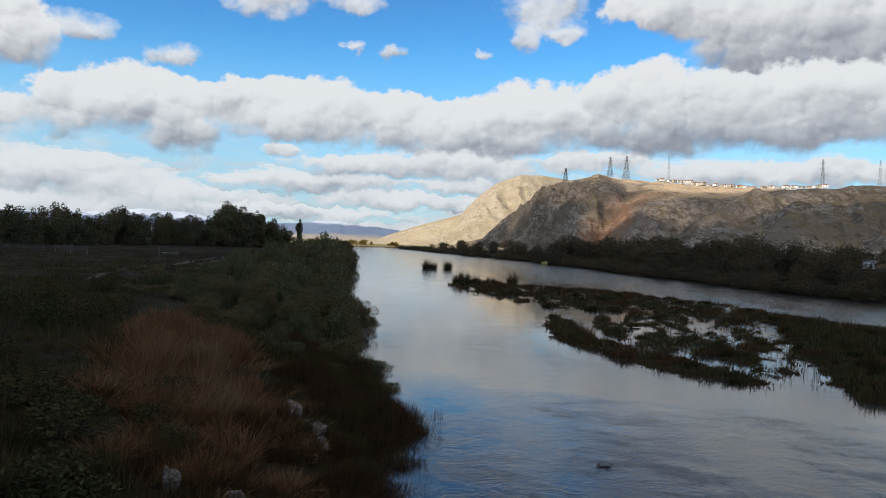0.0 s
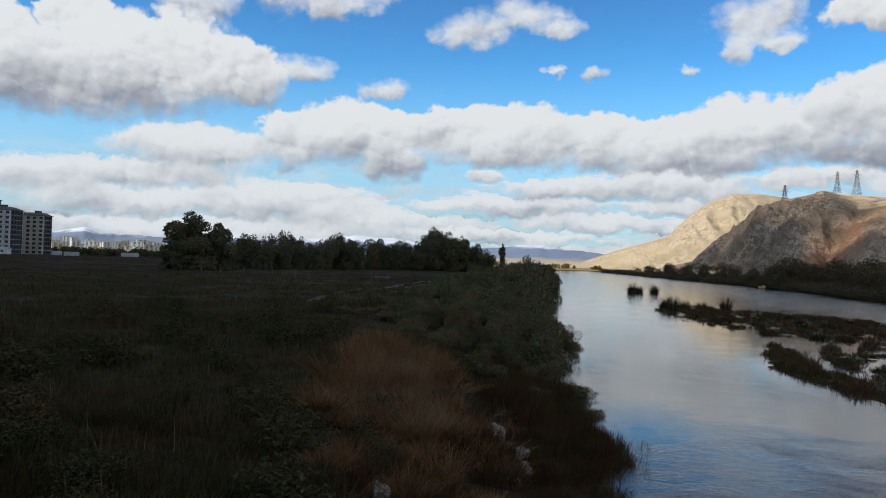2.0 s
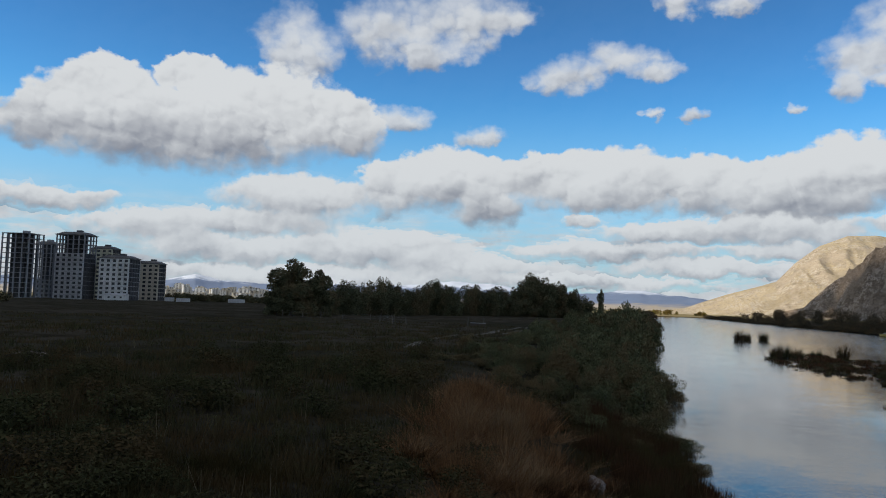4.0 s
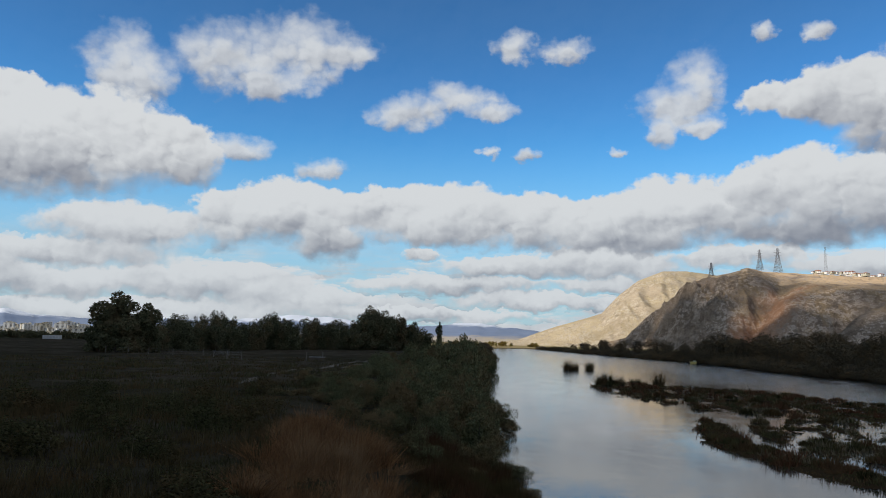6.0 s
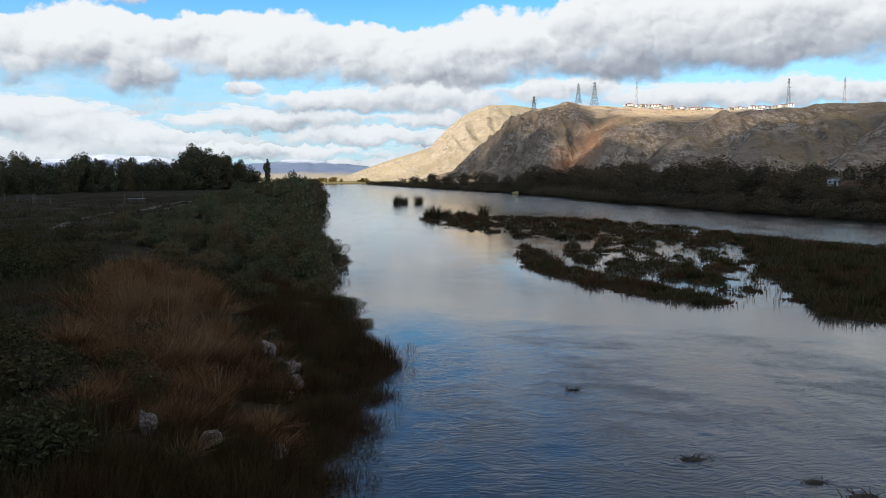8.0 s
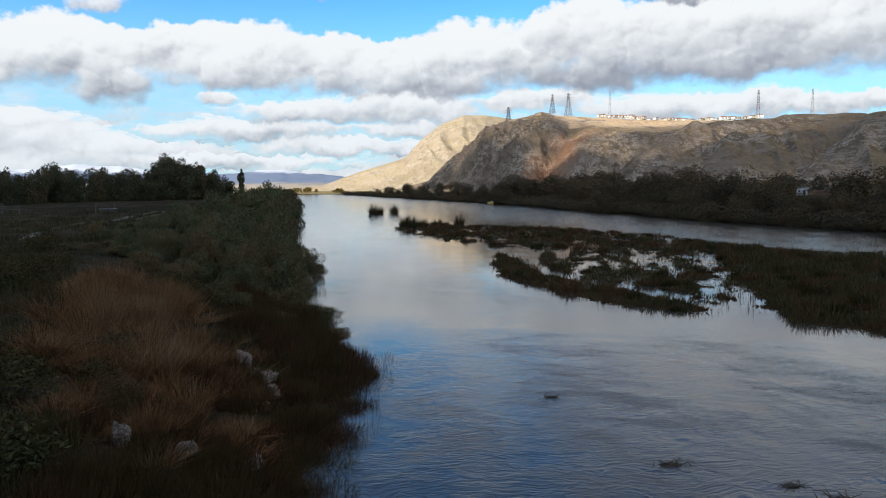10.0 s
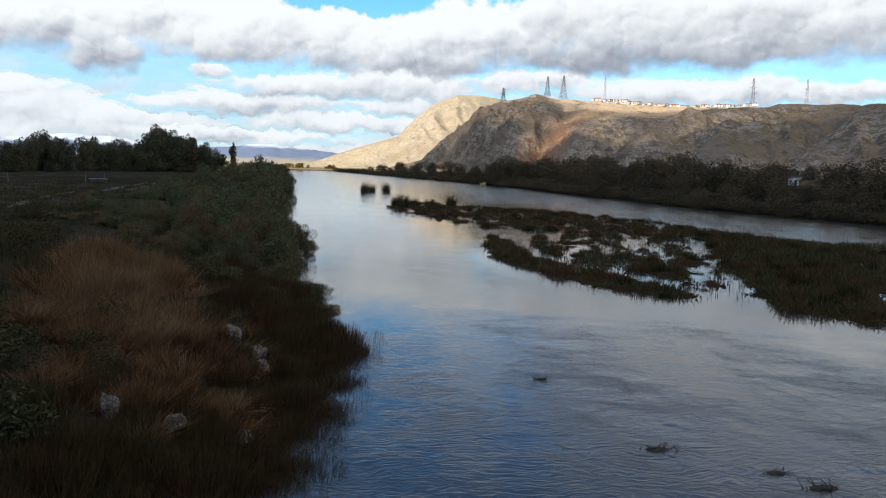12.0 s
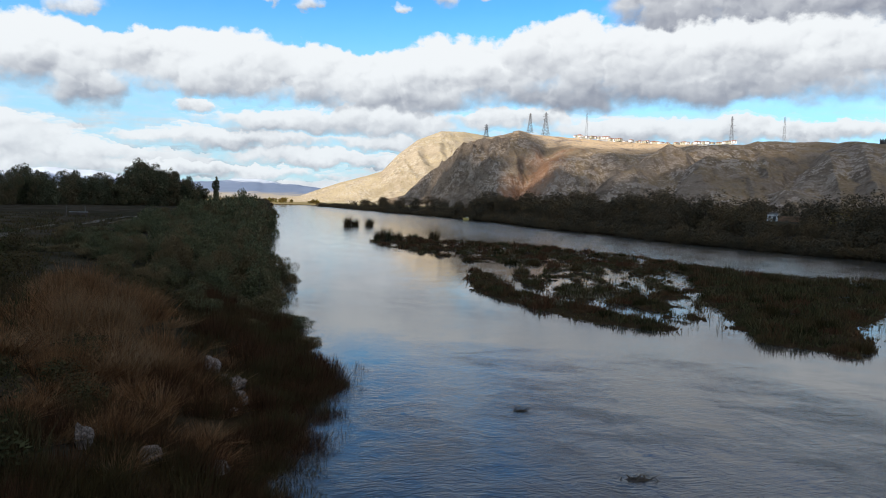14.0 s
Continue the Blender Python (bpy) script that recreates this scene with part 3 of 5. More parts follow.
def build_near_hill():
    az = np.arange(-0.6, 46, 0.1)
    s = np.concatenate((np.linspace(-0.06, 1, 120), np.linspace(1.02, 2.0, 50), np.linspace(2.2, 7.0, 14)))
    foot, crest = np.interp(az, *zip(*NEAR_FOOT))[:, None], np.interp(az, *zip(*NEAR_CREST))[:, None]
    r = foot + (crest - foot) * s[None, :]
    round_off = np.hanning(11) / np.hanning(11).sum()
    sky_el = np.radians(np.interp(az, *zip(*NEAR_SKYLINE)))[:, None]
    dip = np.radians(np.convolve(np.pad(np.interp(az, *zip(*NEAR_CREST_DIP)), 5, mode="edge"), round_off, mode="valid"))[:, None]
    z_crest = 7.3 + crest * np.tan(np.maximum(sky_el - dip, 0))
    far = foot + (crest - foot) * 1.8
    z_sky = 7.3 + np.where(dip > 0.0003, far, crest) * np.tan(sky_el)
    su = np.clip(s, 0, 1)[None, :]
    face = 0.62 * su ** 0.85 + 0.38 * sstep(su, 0.0, 0.95)
    a2 = az[:, None]
    z = 2.0 + (z_crest - 2.0) * face
    back = np.clip((s[None, :] - 1) / 0.8, 0, 1)
    z = np.where(s[None, :] > 1, z_crest + (z_sky - z_crest) * back - np.where(dip > 0.0003, 0, 1) * back * 4.0, z)
    x, y = np.sin(np.radians(a2)) * r, np.cos(np.radians(a2)) * r
    # spurs and gullies run down the face, crags break it
    mid = (4 * su * (1 - su)) ** 1.2
    gully = ridged((a2 + 2.6 * su + 0.8 * fbm(a2 * 0.6, su * 3, 3, 53)) * 0.26, su * 0.5 + a2 * 0.02, 3, 51)
    across, down = x * 0.97 - y * 0.24, x * 0.24 + y * 0.97
    crag = ridged(across * 0.030, down * 0.012 + z * 0.01, 4, 57)
    size = np.clip((z_crest - 2) / 80, 0, 1.2)
    # two deep gullies part the front into three spurs; each runs aslant up to the plateau
    wander = (fbm(a2 * 0.5 + 3, su * 2.2, 3, 61) - 0.5)
    for az_low, az_high, depth, width, bulge in ((8.9, 11.5, 22.0, 0.9, 9.0), (11.4, 20.6, 24.0, 1.3, 14.0), (18.5, 25.0, 7.0, 0.7, 4.0), (25.5, 31.0, 7.0, 0.8, 4.0)):
        off = a2 - (az_low + (az_high - az_low) * su + wander * 0.5)
        keep = sstep(s[None, :], 0.0, 0.25) * (1 - sstep(s[None, :], 0.98, 1.15))
        z = z - depth * np.exp(-(np.abs(off) / width) ** 1.5) * keep * (1 - 0.8 * sstep(s[None, :], 0.62, 1.0)) + bulge * np.exp(-((off - 2.1 * width) / (1.5 * width)) ** 2) * keep * (1 - sstep(s[None, :], 0.45, 0.9))
    # the rock wall at the river end
    wall = np.exp(-((a2 - 5.2) / 3.0) ** 2) * (4 * su * (1 - su))
    z = z + wall * (9 * sstep(su, 0.25, 0.5) + (ridged(across * 0.05, down * 0.02 + z * 0.02, 4, 63) - 0.6) * 26)
    z = z + mid * size * ((gully - 0.62) * 20 + (crag - 0.6) * 22) + (fbm(x * 0.05, y * 0.05, 4, 59) - 0.5) * 3.0 * size
    z = np.where(s[None, :] < 0, np.minimum(z, 1.0), z)
    verts = np.stack((x, y, z), -1).reshape(-1, 3)
    k = len(s)
    i, j = np.meshgrid(np.arange(len(az) - 1), np.arange(k - 1), indexing="ij")
    o = (i * k + j).ravel()
    f = np.stack((o, o + 1, o + k + 1, o + k), -1)
    tagged(link_mesh("hill", raw("hill", verts, f[:, ::-1], True), MAT["hill"]), "bare brown rocky hill with a flat grassy top painted sunlit", "hill", kind="structure")


def build_far_hill():
    az = np.arange(-8, 14, 0.08)
    s = np.linspace(-0.05, 1.5, 150)
    foot = np.interp(az, (-8, -5, 0, 14), (1320, 1260, 1180, 1150))[:, None]
    crest = np.interp(az, (-8, -5, 0, 4, 14), (1500, 1520, 1560, 1700, 1750))[:, None]
    r = foot + (crest - foot) * s[None, :]
    z_crest = 7.3 + crest * np.tan(np.radians(np.interp(az, *zip(*FAR_SKYLINE))))[:, None]
    su = np.clip(s, 0, 1)[None, :]
    z = 2.0 + (z_crest - 2.0) * (0.7 * su ** 0.9 + 0.3 * sstep(su, 0, 1)) - np.clip(s[None, :] - 1, 0, 1) * 12
    a2 = az[:, None]
    x, y = np.sin(np.radians(a2)) * r, np.cos(np.radians(a2)) * r
    size = np.clip((z_crest - 2) / 100, 0, 1.2)
    mid = np.sin(su * np.pi) ** 0.8 * (s[None, :] < 1)
    z = z + mid * size * ((ridged((a2 + 2.5 * su) * 0.38, su * 0.6, 3, 71) - 0.62) * 22 + (ridged(x * 0.015, y * 0.015, 4, 73) - 0.6) * 12)
    z = np.where(s[None, :] < 0, np.minimum(z, 1.0), z)
    verts = np.stack((x, y, z), -1).reshape(-1, 3)
    k = len(s)
    i, j = np.meshgrid(np.arange(len(az) - 1), np.arange(k - 1), indexing="ij")
    o = (i * k + j).ravel()
    f = np.stack((o, o + 1, o + k + 1, o + k), -1)
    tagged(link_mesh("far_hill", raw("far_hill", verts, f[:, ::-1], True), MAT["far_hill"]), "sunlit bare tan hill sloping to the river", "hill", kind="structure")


def build_mountains():
    az = np.arange(-75, 30, 0.12)
    rows = np.linspace(0, 1, 40)
    el = np.interp(az, (-75, -55, -48, -44, -41.4, -39.5, -37, -33, -29, -26, -23, -20, -17, -13.5, -11, -9.4, -7.3, -4.8, -2, 3, 30),
                   (0.8, 0.9, 0.95, 1.1, 1.62, 1.15, 1.0, 1.1, 1.05, 1.35, 1.68, 1.5, 1.15, 1.08, 1.25, 1.34, 1.15, 0.9, 0.8, 0.7, 0.6))
    el = el + (fbm(az * 0.8, az * 0 + 1.0, 4, 81) - 0.5) * 0.22
    r = 3300 + 1400 * rows[None, :] + 0 * az[:, None]
    z_top = 7.3 + 4300 * np.tan(np.radians(el))[:, None]
    prof = np.interp(rows, (0, 0.35, 0.72, 1), (0, 0.42, 1.0, 0.9))[None, :]
    x, y = np.sin(np.radians(az))[:, None] * r, np.cos(np.radians(az))[:, None] * r
    z = 3.0 + (z_top - 3) * prof + (ridged(x * 0.004, y * 0.004, 4, 83) - 0.6) * 34 * np.sin(rows * np.pi)[None, :]
    verts = np.stack((x, y, z), -1).reshape(-1, 3)
    k = len(rows)
    i, j = np.meshgrid(np.arange(len(az) - 1), np.arange(k - 1), indexing="ij")
    o = (i * k + j).ravel()
    f = np.stack((o, o + 1, o + k + 1, o + k), -1)
    tagged(link_mesh("mountain_range", raw("mountain_range", verts, f[:, ::-1], True), MAT["mountain"]), "distant mountains with haze painted in as blue, snow on their tops", "mountains", kind="structure")


build_near_hill()
build_far_hill()
build_mountains()


# ---- unseen clouds added between the sun and the land, to shade it ----
def build_shade_cloud(centre, puffs, mat, label):
    bm = bmesh.new()
    for x, y, z, s in puffs:
        got = bmesh.ops.create_icosphere(bm, subdivisions=3, radius=1.0)["verts"]
        for v in got:
            q = v.co.copy()
            k = 1 + 0.35 * (noise.fractal(q * 1.7 + Vector((x, y, s)) * 0.01, 0.8, 2.0, 4))
            v.co = Vector((x + q.x * s * k, y + q.y * s * k, z + max(q.z, -0.25) * s * 0.45 * k))
    ob = part("cloud", bm, mat, smooth=True)
    ob.matrix_basis = Matrix.Translation(centre)
    return tagged(ob, label, "cloud", kind="structure")


CLOUD_BASE = 750.0
shift = Vector((to_sun.x, to_sun.y, 0)) * (CLOUD_BASE / to_sun.z)
# where the added cloud's shade lies on the ground: x, y, reach
SHADE = [(-60, 60, 330), (-330, 330, 330), (230, 170, 280), (-150, 560, 260), (160, 445, 185), (330, 330, 170), (-560, 520, 240), (60, 700, 150), (122, 935, 68), (112, 1010, 52), (365, 515, 80), (55, 1085, 40)]
THIN = [(410, 840, 130), (262, 690, 140), (480, 620, 260), (620, 430, 260), (185, 1090, 120), (200, 930, 90)]
build_shade_cloud(Vector((shift.x, shift.y, CLOUD_BASE)), [(x, y, 0, r) for x, y, r in SHADE], MAT["cloud"], "unseen white cloud with a flat base, added to shade the near land")
build_shade_cloud(Vector((shift.x, shift.y, CLOUD_BASE + 20)), [(x, y, 0, r) for x, y, r in THIN], MAT["shade_veil"], "unseen thin veil of cloud, added to dim the sun on the hill")


# ---- trees ----
def leaf_cloud(rng, blobs, count, size, squash=0.8, upright=0.0, slim=0.42):
    """Leaf sprays as small bent quads scattered in the shells of the blobs (x, y, z, rx, rz)."""
    blobs = np.asarray(blobs, float)
    w = blobs[:, 3] ** 2 * blobs[:, 4]
    pick = rng.choice(len(blobs), count, p=w / w.sum())
    d = rng.normal(size=(count, 3))
    d /= np.linalg.norm(d, axis=1)[:, None]
    rad = rng.uniform(0.35, 1.0, count) ** 0.45 * rng.choice((1.0, 1.0, 1.0, 1.07), count)
    b = blobs[pick]
    c = b[:, :3] + d * rad[:, None] * b[:, [3, 3, 4]]
    u = rng.normal(size=(count, 3))
    u[:, 2] *= squash
    u = u * (1 - 0.5 * upright) + upright * (d + np.array((0, 0, 1.5)))
    u /= np.linalg.norm(u, axis=1)[:, None]
    v = np.cross(u, d + 0.6 * rng.normal(size=(count, 3)))
    v /= np.linalg.norm(v, axis=1)[:, None] + 1e-9
    s = (size * rng.uniform(0.6, 1.4, count))[:, None]
    verts = np.stack((c - u * s, c + v * s * slim, c + u * s, c - v * s * slim), 1).reshape(-1, 3)
    o = np.arange(count) * 4
    return verts, np.stack((o, o + 1, o + 2, o + 3), -1)


def make_tree(name, rng, height, spread, trunk_h, mat, leaves, leaf, label, category="tree", stems=1, tall=1.0, upright=0.0, slim=0.42, low=0.0):
    """A tree: tapered trunk with limbs, and an uneven crown of leaf sprays round the limbs' ends."""
    root = empty(name, Matrix(), label, category)
    blobs = []
    for k in range(stems):
        bm = bmesh.new()
        lean = Vector((rng.normal() * 0.07 * stems, rng.normal() * 0.07 * stems, 1))
        off = Vector((rng.normal() * 0.12 * spread, rng.normal() * 0.12 * spread, 0)) if stems > 1 else Vector()
        r0 = 0.026 * height / stems ** 0.5
        own = height * (1.0 if k == 0 else rng.uniform(0.65, 0.95))
        top = off + lean * own * 0.8
        add_tube(bm, off - Vector((0, 0, 0.3)), off + lean * trunk_h, r0, r0 * 0.75, 7)
        add_tube(bm, off + lean * trunk_h, top, r0 * 0.75, r0 * 0.15, 6)
        n = max(4, int(12 / stems))
        for i in range(n):
            t = (i + rng.uniform(0.2, 0.8)) / n
            z0 = trunk_h + (own * 0.78 - trunk_h) * t
            ang = i * 2.4 + rng.uniform(-0.6, 0.6)
            round_ = math.sin(math.pi * (0.20 + 0.66 * t)) ** 0.7
            reach = spread * 0.72 * round_ * rng.uniform(0.35, 1.05)
            a = off + lean * z0
            b = a + Vector((math.cos(ang) * reach, math.sin(ang) * reach, reach * 0.4 * tall))
            add_tube(bm, a, b, r0 * 0.4 * (1 - 0.6 * t), r0 * 0.08, 5)
            br = spread * rng.uniform(0.20, 0.44)
            blobs.append((b.x, b.y, min(b.z, own - br * 0.7), br, br * rng.uniform(0.65, 1.05) * tall))
        blobs.append((top.x, top.y, own - spread * 0.22 * tall, spread * 0.26, spread * 0.26 * tall))
        blobs.append((off.x, off.y, trunk_h + (own - trunk_h) * 0.45, spread * 0.42, (own - trunk_h) * 0.42))
        part("trunk" if stems == 1 else "stem", bm, MAT["bark"], root)
    for k in range(int(low)):
        a = rng.uniform(0, 6.28)
        br = spread * rng.uniform(0.25, 0.4)
        blobs.append((math.cos(a) * spread * 0.55, math.sin(a) * spread * 0.55, br * 0.8, br, br))
    v, f = leaf_cloud(rng, blobs, leaves, leaf, upright=upright, slim=slim)
    v[:, 2] = np.maximum(v[:, 2], 0.05)
    link_mesh("crown", raw("crown", v, f), mat, root)
    return root


def spot(x, y, turn=0.0, size=1.0, tall=None, sink=0.0):
    z = float(ground_z(np.array([x]), np.array([y]))[0]) - sink
    tall = size if tall is None else tall
    return Matrix.LocRotScale((x, y, z), Euler((0, 0, turn)), (size, size, tall))


def tree_bank(kinds, places, rng, group, labels=None):
    """Copies of the kinds at places (x, y, height / kind's height, width factor)."""
    used = set()
    for i, (x, y, tall, wide) in enumerate(places):
        k = int(rng.integers(len(kinds)))
        m = spot(x, y, rng.uniform(0, 6.28), wide, tall)
        if k not in used:
            used.add(k)
            kinds[k].matrix_basis = m
            ob = kinds[k]
        else:
            m0 = Matrix.LocRotScale(m.translation, m.to_quaternion(), None)
            ob = copy_thing(kinds[k], m0)
            ob.matrix_basis = m
        tagged(ob, group=group)
        if labels:
            ob["label"] = labels(x, y, tall)
    for k, ob in enumerate(kinds):
        if k not in used:
            for o in list(ob.children_recursive):
                bpy.data.objects.remove(o)
            bpy.data.objects.remove(ob)


def at_bearing(az, r):
    return math.sin(radians(az)) * r, math.cos(radians(az)) * r


def build_field_trees():
    rng = np.random.default_rng(11)
    kinds = [make_tree("tree", rng, 12.0, 5.4, 0.7, MAT["tree_leaf"], 4200, 0.31, "dark green broadleaf tree at the field's edge", stems=1 + (k == 2), low=3) for k in range(6)]
    skyline = [(-36.3, 1.0), (-34.8, 1.5), (-31.8, 1.35), (-30.3, 1.6), (-29.2, 1.45), (-27.9, 2.1), (-27.0, 1.5), (-26.2, 1.05), (-24.9, 1.9), (-24.2, 2.1), (-23.3, 1.5), (-22.0, 1.5), (-19.6, 1.45), (-18.2, 1.7), (-17.6, 2.4), (-16.7, 2.48), (-15.4, 2.1), (-14.6, 1.75), (-13.4, 0.95)]
    places = []
    for az in np.arange(-32.0, -13.0, 0.48):
        for row in range(2):
            a = az + rng.uniform(-0.24, 0.24)
            r = np.interp(a, (-36, -30, -22, -13), (205, 235, 290, 345)) + row * 20 + rng.uniform(-7, 7)
            k = np.interp(a, *zip(*skyline)) * (rng.uniform(0.62, 1.04) if row else rng.uniform(0.35, 0.95))
            h = max(7.3 + r * math.tan(radians(k)) - 3.2, 5.0)
            places.append((*at_bearing(a, r), h / 12.0, rng.uniform(0.6, 0.95) * (h / 12.0) ** 0.5))
    tree_bank(kinds, places, rng, "trees along the field")
    # the broad hump at the row's end
    for az, r, h, w, n in ((-17.3, 322, 18.0, 8.0, 12000), (-16.2, 326, 16.6, 7.8, 11000), (-15.1, 330, 13.8, 7.0, 8000), (-14.1, 334, 10.4, 5.6, 6000), (-13.2, 337, 7.6, 4.4, 4000)):
        ob = make_tree("tree", rng, h, w, 0.6, MAT["tree_leaf"], n, 0.36, "broad round-topped dark tree at the row's end", stems=2, low=6)
        ob.matrix_basis = spot(*at_bearing(az, r), az)
    # the large twin-topped tree that stands before the row
    big = make_tree("tree", rng, 14.2, 6.2, 1.2, MAT["tree_leaf"], 24000, 0.33, "large dense dark tree with two tops", stems=2, low=8)
    big.matrix_basis = spot(*at_bearing(-34.4, 200), 0.5, 1.05, 1.0)
    side = make_tree("tree", rng, 12.0, 5.2, 1.0, MAT["tree_leaf"], 15000, 0.31, "dense dark tree beside a larger one", low=5)
    side.matrix_basis = spot(*at_bearing(-32.9, 204), 1.5)
    left = make_tree("tree", rng, 8.5, 4.2, 0.6, MAT["tree_leaf"], 9000, 0.31, "lower dark tree beside a larger one", low=4)
    left.matrix_basis = spot(*at_bearing(-35.6, 197), 2.5)
    poplar = make_tree("poplar", rng, 12.6, 1.9, 0.7, MAT["tree_leaf"], 2600, 0.35, "slim dark poplar standing alone by the river", "tree", tall=2.2)
    poplar.matrix_basis = spot(*at_bearing(-12.2, 335), 0.3)
    # dark scrub beyond the building site
    scrub = [make_tree("scrub", rng, 4.0, 3.6, 0.3, MAT["tree_leaf"], 500, 0.5, "dark low scrub at the field's far edge", "bush", stems=2, low=3) for _ in range(2)]
    places = [(*at_bearing(a + rng.uniform(-0.3, 0.3), rng.uniform(620, 700)), rng.uniform(1.1, 1.7), rng.uniform(1.3, 2.1)) for a in np.arange(-43.2, -35.5, 0.28)]
    places += [(*at_bearing(a, 330 + 10 * k), 1.0, 1.3) for k, a in enumerate((-53.2, -53.9, -54.6))]
    tree_bank(scrub, places, rng, "scrub at the field's far edge")


def build_east_trees():
    rng = np.random.default_rng(23)
    kinds = [make_tree("tree", rng, 8.0, rng.uniform(3.2, 4.4), 0.5, MAT["east_leaf"], 3400, 0.17, "dark riverside tree with thinning autumn leaves", stems=1 + k % 3, low=2 + k % 3) for k in range(7)]
    skyline = [(-8, -0.15), (-4.8, -0.1), (0.9, 0.43), (5, 0.75), (7.2, 0.8), (8.0, 1.25), (8.8, 0.85), (11.3, 0.9), (15, 0.85), (17.3, 1.25), (21.2, 1.05), (24, 1.0), (26.7, 1.15), (28.8, 0.85), (30.2, 1.1), (34, 1.6), (45, 2.0)]
    places = []
    for y in np.concatenate((np.arange(60, 200, 5.0), np.arange(200, 420, 9.0), np.arange(420, 900, 24))):
        for row in range(3 if y < 420 else 2):
            x = float(shore_e(np.array([y]))[0]) + (2.0, 10, 24)[row] * (1 + y / 500) + rng.uniform(-3.5, 3.5)
            yy = y + rng.uniform(-3, 3)
            r, a = math.hypot(x, yy), math.degrees(math.atan2(x, yy))
            z0 = 1.0 + row * 0.6
            top = 7.3 + r * math.tan(radians(np.interp(a, *zip(*skyline))))
            h = 1.14 * (top - z0) * rng.uniform(*((0.25, 0.6), (0.5, 0.95), (0.65, 1.08))[row])
            if 26.5 < a < 29.3 and r > 120:
                h = min(h, 7.3 - r * 0.0125 - z0)
            h = max(h, 2.0)
            places.append((x, yy, h / 8.0, max(h / 8.0, 0.62) * rng.uniform(1.1, 1.7)))
    tree_bank(kinds, places, rng, "trees on the far bank")
    brush = [make_tree("bush", rng, 3.0, 2.6, 0.2, MAT["east_leaf"], 1800, 0.13, "low brown bush overhanging the far shore", "bush", stems=3, low=4, upright=0.4) for _ in range(4)]
    places = []
    for y in np.concatenate((np.arange(58, 200, 2.8), np.arange(200, 420, 5.5), np.arange(420, 920, 15))):
        x = float(shore_e(np.array([y]))[0])
        places.append((x + rng.uniform(-0.3, 1.5), y, rng.uniform(0.5, 1.0) * (1 + y / 900), rng.uniform(0.9, 1.4) * (1 + y / 500)))
    tree_bank(brush, places, rng, "bushes along the far shore")
    behind = [make_tree("tree", rng, 11.0, 4.6, 0.6, MAT["east_leaf"], 1400, 0.36, "tall dark tree behind the white hut", low=4) for _ in range(2)]
    places = [(*at_bearing(a + rng.uniform(-0.2, 0.2), rng.uniform(432, 455)), rng.uniform(0.75, 1.1), rng.uniform(0.9, 1.3)) for a in np.arange(25.4, 30.6, 0.62)]
    tree_bank(behind, places, rng, "trees behind the hut")
    # low trees at the river's bend and by the hut, sunlit gold painted in
    gold = [make_tree("tree", rng, 7.0, 3.0, 0.6, MAT["sunlit_gold_leaf"], 700, 0.4, "small yellow autumn tree with sunlit gold painted in", low=2) for _ in range(3)]
    places = [(*at_bearing(rng.uniform(-11.2, -5.0), rng.uniform(1020, 1120)), rng.uniform(0.5, 1.1), rng.uniform(0.9, 1.8)) for _ in range(26)]
    places += [(*at_bearing(rng.uniform(20.5, 25.5), rng.uniform(300, 340)), rng.uniform(0.7, 1.05), rng.uniform(0.8, 1.2)) for _ in range(6)]
    places += [(*at_bearing(rng.uniform(28.5, 34), rng.uniform(290, 320)), rng.uniform(0.7, 1.0), rng.uniform(0.8, 1.2)) for _ in range(5)]
    tree_bank(gold, places, rng, "golden trees")
    far = [make_tree("bush", rng, 4.5, 3.2, 0.3, MAT["east_leaf"], 500, 0.4, "low dark bush on the far shore", "bush", stems=2, low=2) for _ in range(2)]
    places = [(x, y, rng.uniform(0.6, 1.2), rng.uniform(0.9, 1.5)) for y in np.arange(560, 960, 16) for x in (float(shore_w(np.array([y]))[0]) - rng.uniform(1, 10),)]
    tree_bank(far, places, rng, "bushes on the bend")


